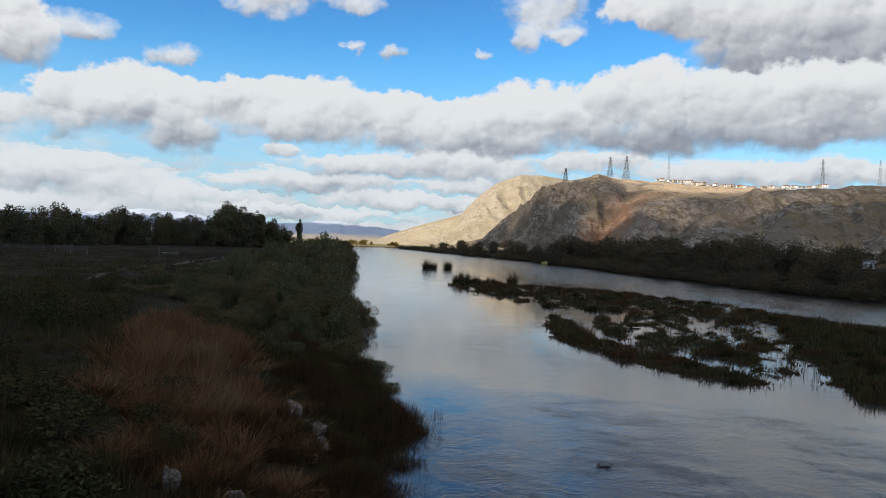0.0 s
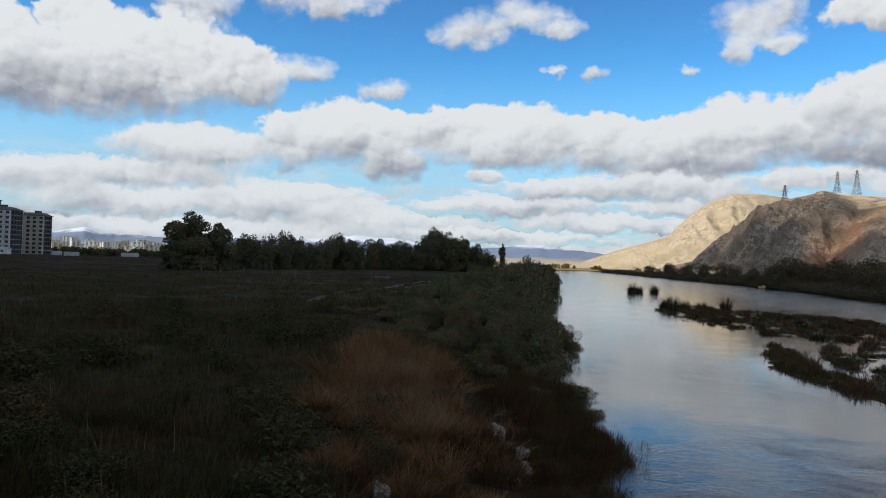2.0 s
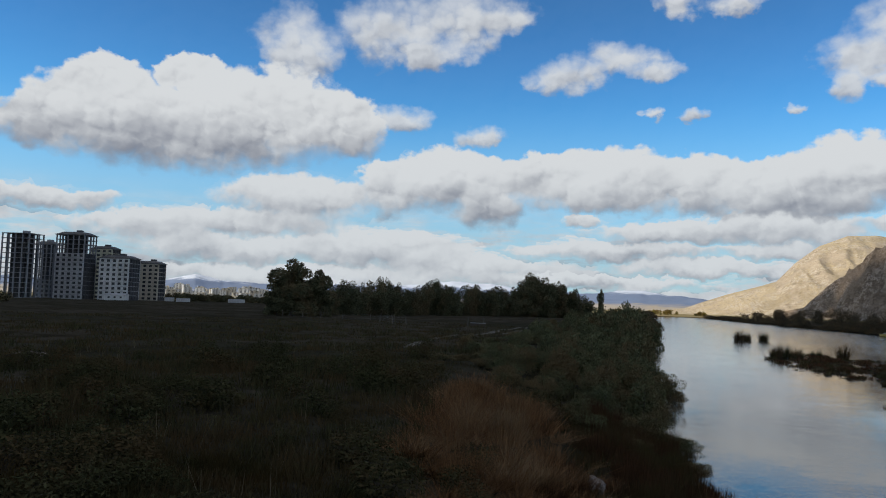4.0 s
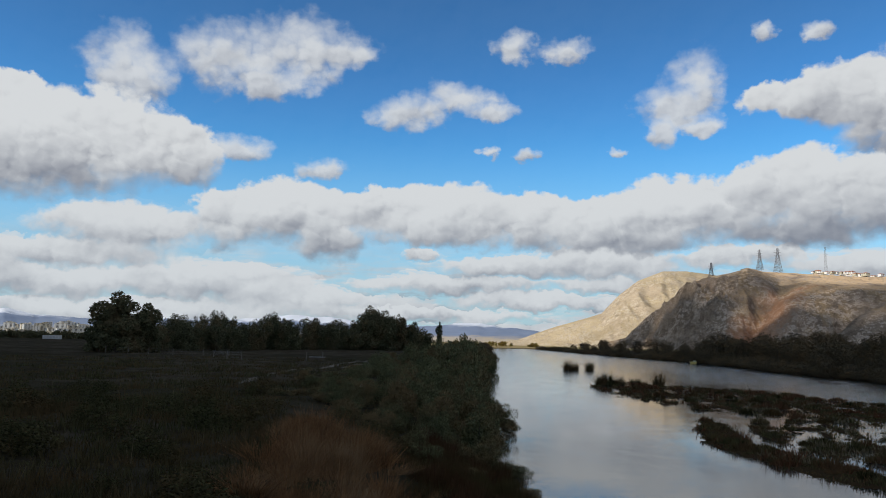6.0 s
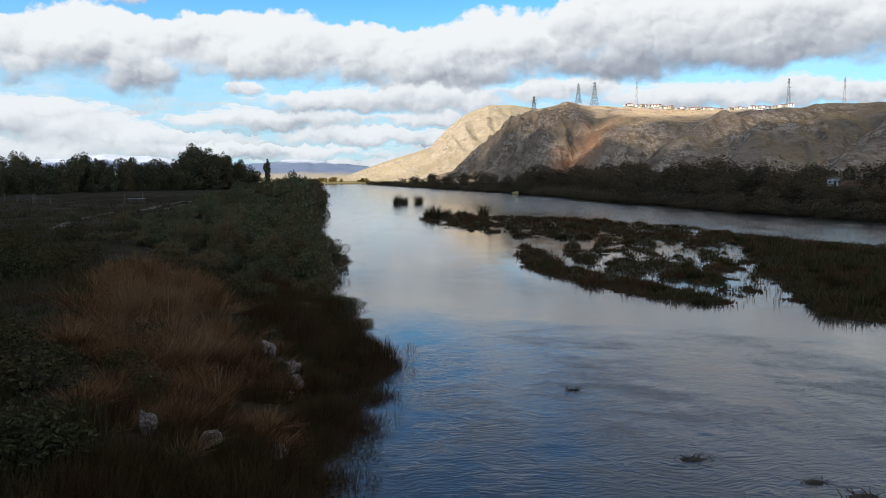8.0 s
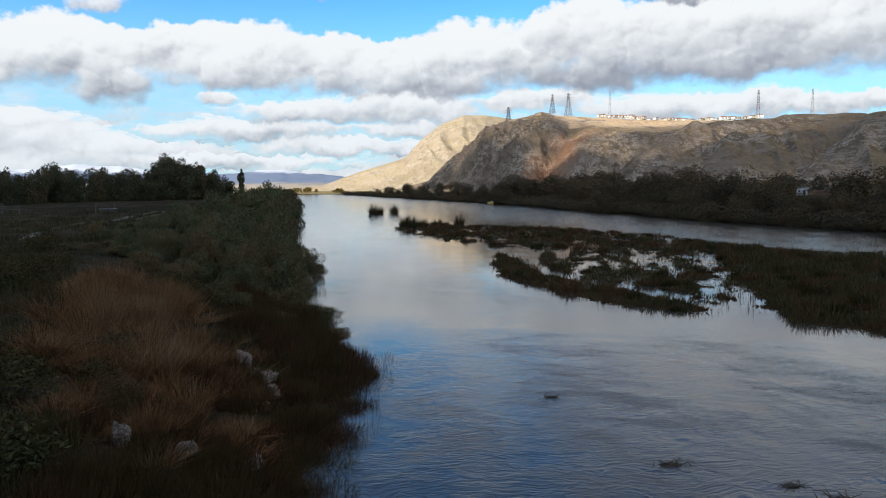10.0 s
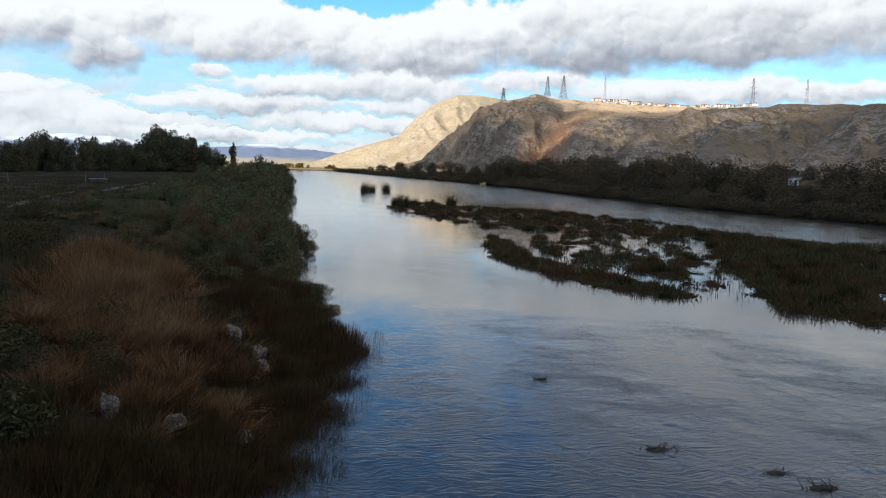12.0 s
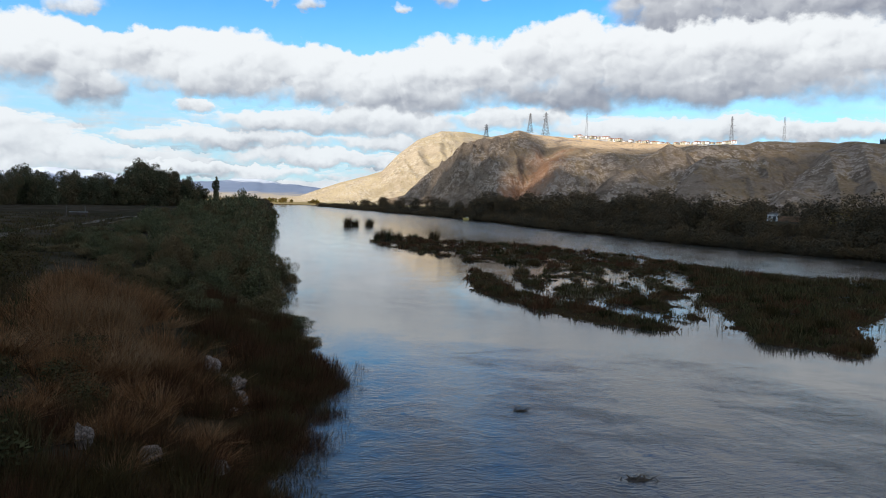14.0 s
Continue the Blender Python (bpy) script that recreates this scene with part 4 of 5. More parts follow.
def build_bank_bushes():
    rng = np.random.default_rng(37)

    def willows(count, leaves, leaf):
        made = [make_tree("willow_bush", rng, 4.0, 2.2, 0.2, MAT["bank_leaf"], leaves, leaf, "dense green willow bush on the river bank", "bush", stems=3, upright=0.7, slim=0.26, low=5) for _ in range(count)]
        for b in made[-2:]:
            b.children[-1].data.materials[0] = MAT["east_leaf"]
            b["label"] = "brownish willow bush on the river bank"
        made[-1].children[-1].data.materials[0] = MAT["rust_weed"]
        made[-1]["label"] = "reddish-brown willow bush on the river bank"
        return made
    near, far = [], []
    y = 40.0
    while y < 330:
        s = float(shore_w(np.array([y]))[0])
        deep = np.interp(y, (40, 56, 92, 158, 330), (6.5, 12.5, 14.5, 17, 14)) * (0.8 + 0.7 * float(fbm(np.array([y * 0.11]), np.array([2.0]), 2, 49)[0]))
        step = 3.0 if y < 74 else 4.2 if y < 130 else 5.6
        off = 0.3 + 5.0 * (float(fbm(np.array([y * 0.19]), np.array([6.0]), 2, 55)[0]) - 0.5) * min(y / 80, 1.3)
        while off < deep:
            x = s - off + rng.uniform(-0.5, 0.5)
            inner = min(max(off, 0.0) / 4.0, 1.0)
            h = np.interp(y, (40, 45, 58, 75, 100, 160, 240, 330), (2.1, 2.7, 3.4, 3.7, 4.3, 5.8, 5.4, 5.0)) * (0.62 + 0.38 * inner) * (1 - 0.82 * max(off / deep, 0) ** 1.6)
            hump = float(fbm(np.array([x * 0.20 + 4]), np.array([y * 0.15]), 2, 47)[0])
            h *= np.interp(hump, (0.25, 0.45, 0.6, 0.75), (0.42, 0.72, 1.1, 1.38)) * rng.uniform(0.85, 1.1)
            (near if y < 74 else far).append((x, y + rng.uniform(-1.4, 1.4), h / 4.0, max(h / 4.0, 0.55) * rng.uniform(0.9, 1.25)))
            off += step * rng.uniform(0.75, 1.2)
        y += step * rng.uniform(0.85, 1.15)
    for x, y, h, w in ((-7.7, 49, 3.2, 1.0), (-9.6, 58, 3.7, 1.1), (-11.0, 67, 3.6, 1.1), (-14.4, 83, 4.6, 1.3), (-17.6, 102, 5.3, 1.45), (-21.0, 122, 6.0, 1.6), (-22.6, 134, 6.4, 1.6), (-24.8, 143, 7.4, 1.8), (-27.0, 154, 8.0, 1.8), (-29.0, 163, 8.2, 1.9), (-31.5, 176, 7.6, 1.8), (-28.6, 140, 5.4, 1.6), (-32, 150, 5.0, 1.6), (-35, 168, 5.2, 1.7)):
        (near if y < 74 else far).append((x, y, h / 4.0, w))
    tree_bank(willows(6, 6500, 0.11), near, rng, "willow bushes along the bank")
    tree_bank(willows(5, 2600, 0.17), far, rng, "willow bushes along the bank")


build_field_trees()
build_east_trees()
build_bank_bushes()


# ---- grass, weeds, reeds ----
def blades(rng, x, y, z, height, width, lean=0.35, per=1, spread=0.15, dome=0.0):
    """Leaning blades of grass, a tapered quad each, rooted round the given places."""
    n = len(x) * per
    x, y, z, height = (np.repeat(v, per) for v in (x, y, z, height))
    a, k = rng.uniform(0, 6.283, n), np.sqrt(rng.uniform(0, 1, n))
    sx = np.repeat(spread, n) if np.isscalar(spread) else np.repeat(spread, per)
    root = np.stack((x + np.cos(a) * k * sx, y + np.sin(a) * k * sx, z), -1)
    h = height * rng.uniform(0.45, 1.1, n) * (1 - dome * k ** 2)
    b = a + rng.normal(0, 0.9, n)
    out = np.stack((np.cos(b), np.sin(b), np.zeros(n)), -1) * (h * lean * rng.uniform(0.1, 1.4, n) * (0.35 + 0.65 * k))[:, None]
    up = np.stack((np.zeros(n), np.zeros(n), h), -1)
    t = rng.uniform(0, 6.283, n)
    wv = np.stack((np.cos(t), np.sin(t), np.zeros(n)), -1) * (width * rng.uniform(0.6, 1.3, n))[:, None]
    tip = root + up + out
    verts = np.stack((root - wv, root + wv, tip + wv * 0.2, tip - wv * 0.2), 1).reshape(-1, 3)
    o = np.arange(n) * 4
    return verts, np.stack((o, o + 1, o + 2, o + 3), -1)


def stuff(name, mesh, mat, label, category):
    return tagged(link_mesh(name, mesh, mat), label, category, kind="stuff")


def scatter_polar(rng, n, az0, az1, r0, r1, power=1.0):
    a = np.radians(rng.uniform(az0, az1, n))
    r = r0 * (r1 / r0) ** (rng.uniform(0, 1, n) ** power)
    return np.sin(a) * r, np.cos(a) * r


def build_grass():
    rng = np.random.default_rng(53)
    x, y = scatter_polar(rng, 26000, -62, 0, 9, 170, 0.9)
    d = shore_w(y) - x
    keep = (d > 3.5) & (inside(x, y, BROWN) < 0.3)
    x, y = x[keep], y[keep]
    clump = fbm(x * 0.22, y * 0.22, 3, 61)
    r = np.hypot(x, y)
    h = np.clip(0.12 + (clump - 0.35) * 1.5, 0.08, 0.75) * np.clip(1.25 - r / 260, 0.5, 1.2)
    v, f = blades(rng, x, y, ground_z(x, y) - 0.03, h, 0.012 + 0.00035 * np.repeat(r, 6), 0.6, 6, 0.12 + 0.006 * r)
    stuff("grass", raw("grass", v, f), MAT["green_weed"], "dark green rough grass and weeds on the field", "grass")
    # short cover down the bank
    x, y = scatter_polar(rng, 9000, -62, 6, 8, 46, 0.8)
    d = shore_w(y) - x
    keep = (d > 0.1) & (d < 14)
    x, y = x[keep], y[keep]
    v, f = blades(rng, x, y, ground_z(x, y) - 0.03, rng.uniform(0.12, 0.36, len(x)), 0.011, 0.9, 6, 0.22)
    stuff("bank_grass", raw("bank_grass", v, f), MAT["dark_grass"], "short dark grass on the muddy bank", "grass")
    # pale dry stalks standing out of it
    x, y = scatter_polar(rng, 170, -60, -12, 10, 70)
    keep = (shore_w(y) - x) > 6
    x, y = x[keep], y[keep]
    v, f = blades(rng, x, y, ground_z(x, y), rng.uniform(0.5, 1.15, len(x)), 0.007 + 0.0001 * np.repeat(np.hypot(x, y), 4), 0.4, 4, 0.15)
    stuff("dry_grass", raw("dry_grass", v, f), MAT["straw"], "thin pale dry stalks among the weeds", "grass")


def build_weed_bushes():
    """Low leafy weeds that cover the slope."""
    rng = np.random.default_rng(59)
    kinds = [make_tree("weed_bush", rng, 1.3, 1.1, 0.08, MAT["green_weed"], 1300, 0.055, "low dark green weed bush on the slope", "bush", stems=2, low=4) for _ in range(3)]
    places = []
    while len(places) < 115:
        x, y = scatter_polar(rng, 1, -58, -14, 10, 62, 0.8)
        d = float((shore_w(y) - x)[0])
        if d < 4.5 or (float(inside(x, y, BROWN)[0]) > -0.5 and rng.uniform() < 0.8):
            continue
        if hides_stone(float(x[0]), float(y[0])):
            continue
        s = rng.uniform(0.5, 1.25)
        places.append((float(x[0]), float(y[0]), s * 0.9, s * 1.2))
    tree_bank(kinds, places, rng, "weed bushes")


def tussock(name, rng, height, spread, n, mat, label, lean=0.5, width=0.012, dome=0.45):
    zero = np.zeros(1)
    v, f = blades(rng, zero, zero, zero - 0.05, zero + height, width, lean, n, spread, dome)
    return tagged(link_mesh(name, raw(name, v, f), mat), label, "grass")


def bank_of(kinds, places, rng, group):
    for i, (x, y, s, tall) in enumerate(places):
        m = spot(x, y, rng.uniform(0, 6.28), s, tall)
        k = i % len(kinds)
        if i < len(kinds):
            ob = kinds[k]
        else:
            ob = copy_thing(kinds[k], m)
        ob.matrix_basis = m
        tagged(ob, group=group)


STONES = [(-6.1, 28.9), (-4.9, 27.2), (-4.4, 25.8), (-7.03, 19.2), (-5.6, 19.6), (-7.15, 11.9), (-3.4, 12.6)]


def hides_stone(x, y):
    """Whether a tall clump here would stand before one of the bare stones."""
    for sx, sy in STONES:
        r = math.hypot(sx, sy)
        along = (x * sx + y * sy) / r
        if -1.5 < along - r < 0.35 and abs(x * sy - y * sx) / r < 0.5:
            return True
    return False


BROWN = [(-16, 39), (-14.4, 32.6), (-11.8, 25.2), (-8.9, 19.5), (-6.8, 16.5), (-4.2, 19.3), (-4.1, 23), (-5.3, 27.3), (-8, 33.4), (-11, 37.5)]


def build_near_bank():
    rng = np.random.default_rng(67)
    # the rust-brown stand of dry stalks
    kinds = [tussock("dry_reed_clump", rng, 1.4, rng.uniform(0.4, 0.75), int(rng.integers(220, 460)), MAT["dry_stalk"], "rust-brown clump of tall dry stalks", rng.uniform(0.5, 1.3), 0.010) for _ in range(6)]
    places = []
    while len(places) < 135:
        x, y = rng.uniform(-17, -4.0), rng.uniform(16, 40)
        k = float(inside(np.array([x]), np.array([y]), BROWN)[0])
        d = float(shore_w(np.array([y]))[0]) - x
        if k > -0.2 and not hides_stone(x, y):
            big = np.interp(k, (-0.2, 1.5), (0.55, 1.0)) * np.interp(y, (16, 20, 27, 40), (0.45, 0.7, 1.0, 1.05)) * np.interp(d, (1, 5), (0.6, 1.0))
            places.append((x, y, rng.uniform(0.7, 1.2), big * rng.choice((0.45, 0.7, 0.9, 1.15))))
    bank_of(kinds, places, rng, "dry stalk clumps")
    # dark brown weeds down to the water
    kinds = [tussock("brown_weed_clump", rng, 0.75, 0.6, 340, MAT["brown_weed"], "dark brown weed clump at the water's edge", 0.6, 0.012) for _ in range(4)]
    places = []
    while len(places) < 250:
        y = rng.uniform(10, 46)
        s = float(shore_w(np.array([y]))[0])
        reach = np.interp(y, (10, 14.6, 15.1, 16.9, 17.3, 24, 29, 32, 36, 42, 46), (2.6, 2.4, -0.3, -0.3, 0.9, 0.9, 1.0, 1.2, 1.2, 0.9, 0.4))
        x = s + rng.uniform(-4.6, reach)
        if hides_stone(x, y):
            continue
        places.append((x, y, rng.uniform(0.8, 1.25), rng.uniform(0.6, 1.15) * (1.5 if y > 29 else 1.0)))
    bank_of(kinds, places, rng, "brown weeds on the shore")
    mats = [tussock("weed_mat", rng, 0.5, 0.7, 380, MAT["brown_weed"], "low mat of dark brown weed in shallow water", 0.9, 0.013) for _ in range(2)]
    places = []
    for _ in range(130):
        y = rng.uniform(16.9, 31)
        places.append((rng.uniform(float(shore_w(np.array([y]))[0]) - 0.6, -1.75), y, rng.uniform(0.8, 1.2), rng.uniform(0.5, 1.0)))
    for _ in range(80):
        y = rng.uniform(9, 14.8)
        places.append((rng.uniform(float(shore_w(np.array([y]))[0]) - 0.6, -0.5), y, rng.uniform(0.8, 1.2), rng.uniform(0.4, 0.8)))
    for i, (x, y, w, tall) in enumerate(places):
        z = max(float(ground_z(np.array([x]), np.array([y]))[0]), -0.12)
        m = Matrix.LocRotScale((x, y, z), Euler((0, 0, i * 0.7)), (w, w, tall))
        ob = mats[i % 2] if i < 2 else copy_thing(mats[i % 2], m)
        ob.matrix_basis = m
        tagged(ob, group="weed mats in the shallows")
    # leafy weeds and grass before the stones
    x, y = rng.uniform(-16, -2.6, 2600), rng.uniform(7.5, 19, 2600)
    keep = (shore_w(y) - x > 0.8) & (inside(x, y, BROWN) < 0.2)
    x, y = x[keep], y[keep]
    tall = 0.15 + 0.5 * sstep(fbm(x * 0.5, y * 0.5, 3, 91), 0.35, 0.7)
    v, f = blades(rng, x, y, ground_z(x, y) - 0.03, tall, 0.012, 0.9, 9, 0.28)
    stuff("near_grass", raw("near_grass", v, f), MAT["dark_grass"], "dark green grass on the near slope", "grass")
    # dark weed that closes the pool's lower side
    n = 1500
    x, y = rng.uniform(-3.0, 0.9, n), rng.uniform(7.5, 14.7, n)
    v, f = blades(rng, x, y, np.maximum(ground_z(x, y), -0.1), rng.uniform(0.15, 0.5, n), 0.011, 0.8, 9, 0.25)
    stuff("pool_weed", raw("pool_weed", v, f), MAT["dark_grass"], "dark weed standing in the shallow pool", "water weed")
    # thin stems that stand in the shallow water
    n = 900
    y = rng.uniform(11, 34, n)
    x = shore_w(y) + rng.uniform(0.2, 2.4, n)
    v, f = blades(rng, x, y, np.full(n, -0.1), rng.uniform(0.15, 0.5, n), 0.006, 0.5, 2, 0.1)
    stuff("water_weed", raw("water_weed", v, f), MAT["brown_weed"], "thin dark weed stems standing in shallow water", "water weed")


def build_islands():
    rng = np.random.default_rng(71)
    x, y = rng.uniform(-8, 86, 90000), rng.uniform(34, 162, 90000)
    k = island(x, y)
    thin = rng.uniform(0, 1, len(x)) < np.interp(np.hypot(x, y), (40, 150), (1.0, 0.45))
    keep = (k > -0.1) & thin
    x, y, k = x[keep], y[keep], k[keep]
    r = np.hypot(x, y)
    big = inside(x, y, ISLAND_BIG) > 0.5
    bump = sstep(fbm(x * 0.5, y * 0.42, 3, 77), 0.38, 0.68)
    h = 0.08 + 0.40 * bump * sstep(k, -0.1, 0.8) + np.where(big, 0.08 + 0.16 * bump, 0)
    v, f = blades(rng, x, y, np.maximum(ground_z(x, y), -0.05), h, 0.016 + 0.0005 * np.repeat(r, 5), 0.9, 5, 0.3)
    stuff("marsh_grass", raw("marsh_grass", v, f), MAT["marsh"], "brown and green marsh plants on low mud islands", "marsh plants")
    # rust-brown plants along the arm and the back island's rim
    x, y = rng.uniform(-4, 80, 60000), rng.uniform(42, 156, 60000)
    k = island(x, y)
    rim = np.where(inside(x, y, ISLAND_BACK) > 0, inside(x, y, ISLAND_BACK), inside(x, y, ISLAND_ARM))
    keep = (k > -0.15) & (rim > -0.5) & (fbm(x * 0.3, y * 0.22, 3, 93) > 0.5)
    x, y = x[keep], y[keep]
    v, f = blades(rng, x, y, np.maximum(ground_z(x, y), -0.05), 0.15 + 0.45 * sstep(fbm(x * 0.7, y * 0.5, 2, 95), 0.4, 0.7), 0.014 + 0.0005 * np.repeat(np.hypot(x, y), 3), 0.8, 3, 0.25)
    stuff("rust_plants", raw("rust_plants", v, f), MAT["rust_weed"], "rust-brown marsh plants in patches on the islands", "marsh plants")
    # bleached grass in the middle of the back island
    x, y = rng.uniform(2, 60, 24000), rng.uniform(54, 130, 24000)
    k = island(x, y)
    keep = (k > -0.5) & (fbm(x * 0.42, y * 0.16, 3, 97) > 0.56) & (inside(x, y, ISLAND_BIG) < 2.0)
    x, y = x[keep], y[keep]
    v, f = blades(rng, x, y, np.maximum(ground_z(x, y), -0.05), rng.uniform(0.12, 0.42, len(x)), 0.012 + 0.0005 * np.repeat(np.hypot(x, y), 3), 0.9, 3, 0.25)
    stuff("bleached_grass", raw("bleached_grass", v, f), MAT["straw"], "bleached tan grass in patches on the islands", "marsh plants")
    # rounded clumps that stand out of them, some alone in the shallows
    kinds = [tussock("marsh_clump", rng, 0.8, 0.85, 280, MAT[m], label, 0.5, 0.022, 0.75) for m, label in (("marsh", "rounded dark green marsh plant clump"), ("rust_weed", "rounded rust-brown marsh plant clump"), ("dark_grass", "rounded nearly black sedge clump"))]
    places = []
    while len(places) < 320:
        x, y = rng.uniform(2, 62), rng.uniform(38, 130)
        k = float(island(np.array([x]), np.array([y]))[0])
        lone = -1.8 < k < -0.2 and 42 < y < 100 and 11 < x < 34 and rng.uniform() < 0.3
        if not (k > 0.1 or lone):
            continue
        size = rng.uniform(0.35, 0.7) if lone else rng.uniform(0.5, 1.25)
        places.append((x, y, size, size * rng.uniform(0.6, 1.1), lone))
    for i, (x, y, s, tall, lone) in enumerate(places):
        m = Matrix.LocRotScale((x, y, max(float(ground_z(np.array([x]), np.array([y]))[0]), -0.06)), Euler((0, 0, i * 1.1)), (s, s, tall))
        ob = kinds[i % 3] if i < 3 else copy_thing(kinds[i % 3], m)
        ob.matrix_basis = m
        tagged(ob, group="marsh clumps on the islands")
    # reeds scattered in the shallows
    n = 1500
    x, y = rng.uniform(10, 42, n), rng.uniform(44, 90, n)
    k = island(x, y)
    keep = (k < 0) & (k > -1.4)
    x, y = x[keep], y[keep]
    v, f = blades(rng, x, y, np.full(len(x), -0.1), rng.uniform(0.3, 0.9, len(x)), 0.016, 0.35, 3, 0.2)
    stuff("reeds", raw("reeds", v, f), MAT["marsh"], "sparse reeds standing in the shallows", "reeds")
    # upright reed clumps at the upstream end
    kinds = [tussock("reed_clump", rng, 2.7, 1.1, 380, MAT["green_weed"], "dark green reed clump standing in the river", 0.85, 0.05, 0.65) for _ in range(2)]
    places = [(-11.2, 228, 0.95, 1.3), (-9.2, 229, 0.8, 1.0), (-5.2, 233, 0.95, 1.15), (-1.2, 148, 0.8, 0.95), (0.1, 150, 0.9, 1.05), (2.2, 151, 0.8, 0.75), (5.2, 152, 0.8, 0.65), (9.4, 151, 0.75, 1.1), (37.5, 86, 0.9, 0.42), (39, 88, 0.9, 0.4)]
    for i, (x, y, s, tall) in enumerate(places):
        m = Matrix.LocRotScale((x, y, -0.15), Euler((0, 0, i * 1.3)), (s, s, tall))
        ob = kinds[i % 2] if i < 2 else copy_thing(kinds[i % 2], m)
        ob.matrix_basis = m
        tagged(ob, group="reed clumps")


build_grass()
build_weed_bushes()
build_near_bank()
build_islands()


# ---- stones and drift ----
def boulder(rng, size, label):
    bm = bmesh.new()
    bmesh.ops.create_icosphere(bm, subdivisions=4, radius=1.0)
    off = Vector(rng.uniform(-9, 9, 3))
    cuts = [Vector(rng.normal(size=3)).normalized() for _ in range(9)]
    cut = rng.uniform(0.5, 0.66)
    for v in bm.verts:
        q = v.co.copy()
        for c in cuts:
            over = q.dot(c) - cut
            if over > 0:
                q -= c * over * 0.85
        q *= 1 + 0.30 * noise.fractal(q * 1.9 + off, 0.9, 2.0, 3) + 0.10 * noise.fractal(q * 6.5 + off, 0.8, 2.0, 3)
        v.co = Vector((q.x * size[0], q.y * size[1], q.z * size[2]))
    return tagged(part("boulder", bm, MAT["stone"], smooth=False), label, "rock")


def build_stones():
    rng = np.random.default_rng(83)
    spots = [(-6.1, 28.9, 0.52, 0.36), (-5.5, 28.0, 0.28, 0.22), (-4.9, 27.2, 0.42, 0.40), (-4.6, 26.5, 0.26, 0.22), (-4.4, 25.8, 0.28, 0.2), (-4.5, 24.6, 0.18, 0.14), (-7.03, 19.2, 0.27, 0.44), (-5.6, 19.6, 0.38, 0.26), (-4.05, 19.7, 0.5, 0.2), (-8.2, 25.7, 0.16, 0.14), (-7.15, 11.9, 0.36, 0.26), (-3.6, 12.4, 0.16, 0.1), (-2.7, 14.4, 0.12, 0.08), (-4.9, 19.2, 0.16, 0.12), (-4.4, 17.6, 0.13, 0.1), (-3.9, 12.9, 0.14, 0.1), (-3.2, 13.4, 0.1, 0.07), (-22.3, 69.5, 0.7, 0.45)]
    for x, y, w, h in spots:
        ob = boulder(rng, (w, w * rng.uniform(0.7, 1.0), h), "pale weathered boulder on the bank")
        ob.matrix_basis = spot(x, y, rng.uniform(0, 6), sink=-h * 0.5)
        tagged(ob, group="boulders on the bank")
    heap = empty("rubble_heap", spot(-41.5, 33.8), "low earth heap with pale rubble on top", "rubble")
    bm = bmesh.new()
    for v in bmesh.ops.create_icosphere(bm, subdivisions=4, radius=1.0)["verts"]:
        k = 1 + 0.25 * noise.fractal(v.co * 1.8, 0.8, 2.0, 4)
        v.co = Vector((v.co.x * 2.1 * k, v.co.y * 1.3 * k, v.co.z * 0.55 * k))
    part("mound", bm, MAT["ground"], heap, smooth=True)
    for i in range(11):
        ob = boulder(rng, (rng.uniform(0.12, 0.32), rng.uniform(0.12, 0.3), rng.uniform(0.08, 0.16)), "")
        ob.name, ob.parent = "stone", heap
        for key in ("label", "category"):
            if key in ob:
                del ob[key]
        px, py = rng.uniform(-1.3, 1.3), rng.uniform(-0.6, 0.6)
        ob.location = (px, py, 0.52 * math.sqrt(max(0.05, 1 - (px / 2.1) ** 2 - (py / 1.3) ** 2)))
    # snags of drifted twigs in the current
    for x, y, s in ((5.1, 26.6, 0.5), (7.05, 19.8, 0.7), (9.5, 18.2, 0.6), (10.2, 17.3, 0.85)):
        snag = empty("driftwood", Matrix.Translation((x, y, 0)), "dark snag of drifted twigs in the shallow river", "driftwood", "snags in the river")
        bm = bmesh.new()
        got = bmesh.ops.create_icosphere(bm, subdivisions=2, radius=1.0)["verts"]
        for v in got:
            k = 1 + 0.4 * noise.noise(v.co * 2 + Vector((x, y, 0)))
            v.co = Vector((v.co.x * 0.42 * s * k, v.co.y * 0.16 * s * k, v.co.z * 0.1 * s * k))
        part("log", bm, MAT["bark"], snag)
        for k in range(15):
            a = rng.uniform(0, 6.28)
            p = Vector((rng.normal() * 0.25 * s, rng.normal() * 0.08 * s, -0.03))
            q = p + Vector((math.cos(a) * rng.uniform(0.2, 0.6) * s, math.sin(a) * 0.25 * s, rng.uniform(0.05, 0.3) * s + 0.04))
            bm = bmesh.new()
            add_tube(bm, p, q, 0.018 * s + 0.005, 0.005, 5)
            part("twig", bm, MAT["bark"], snag)


build_stones()


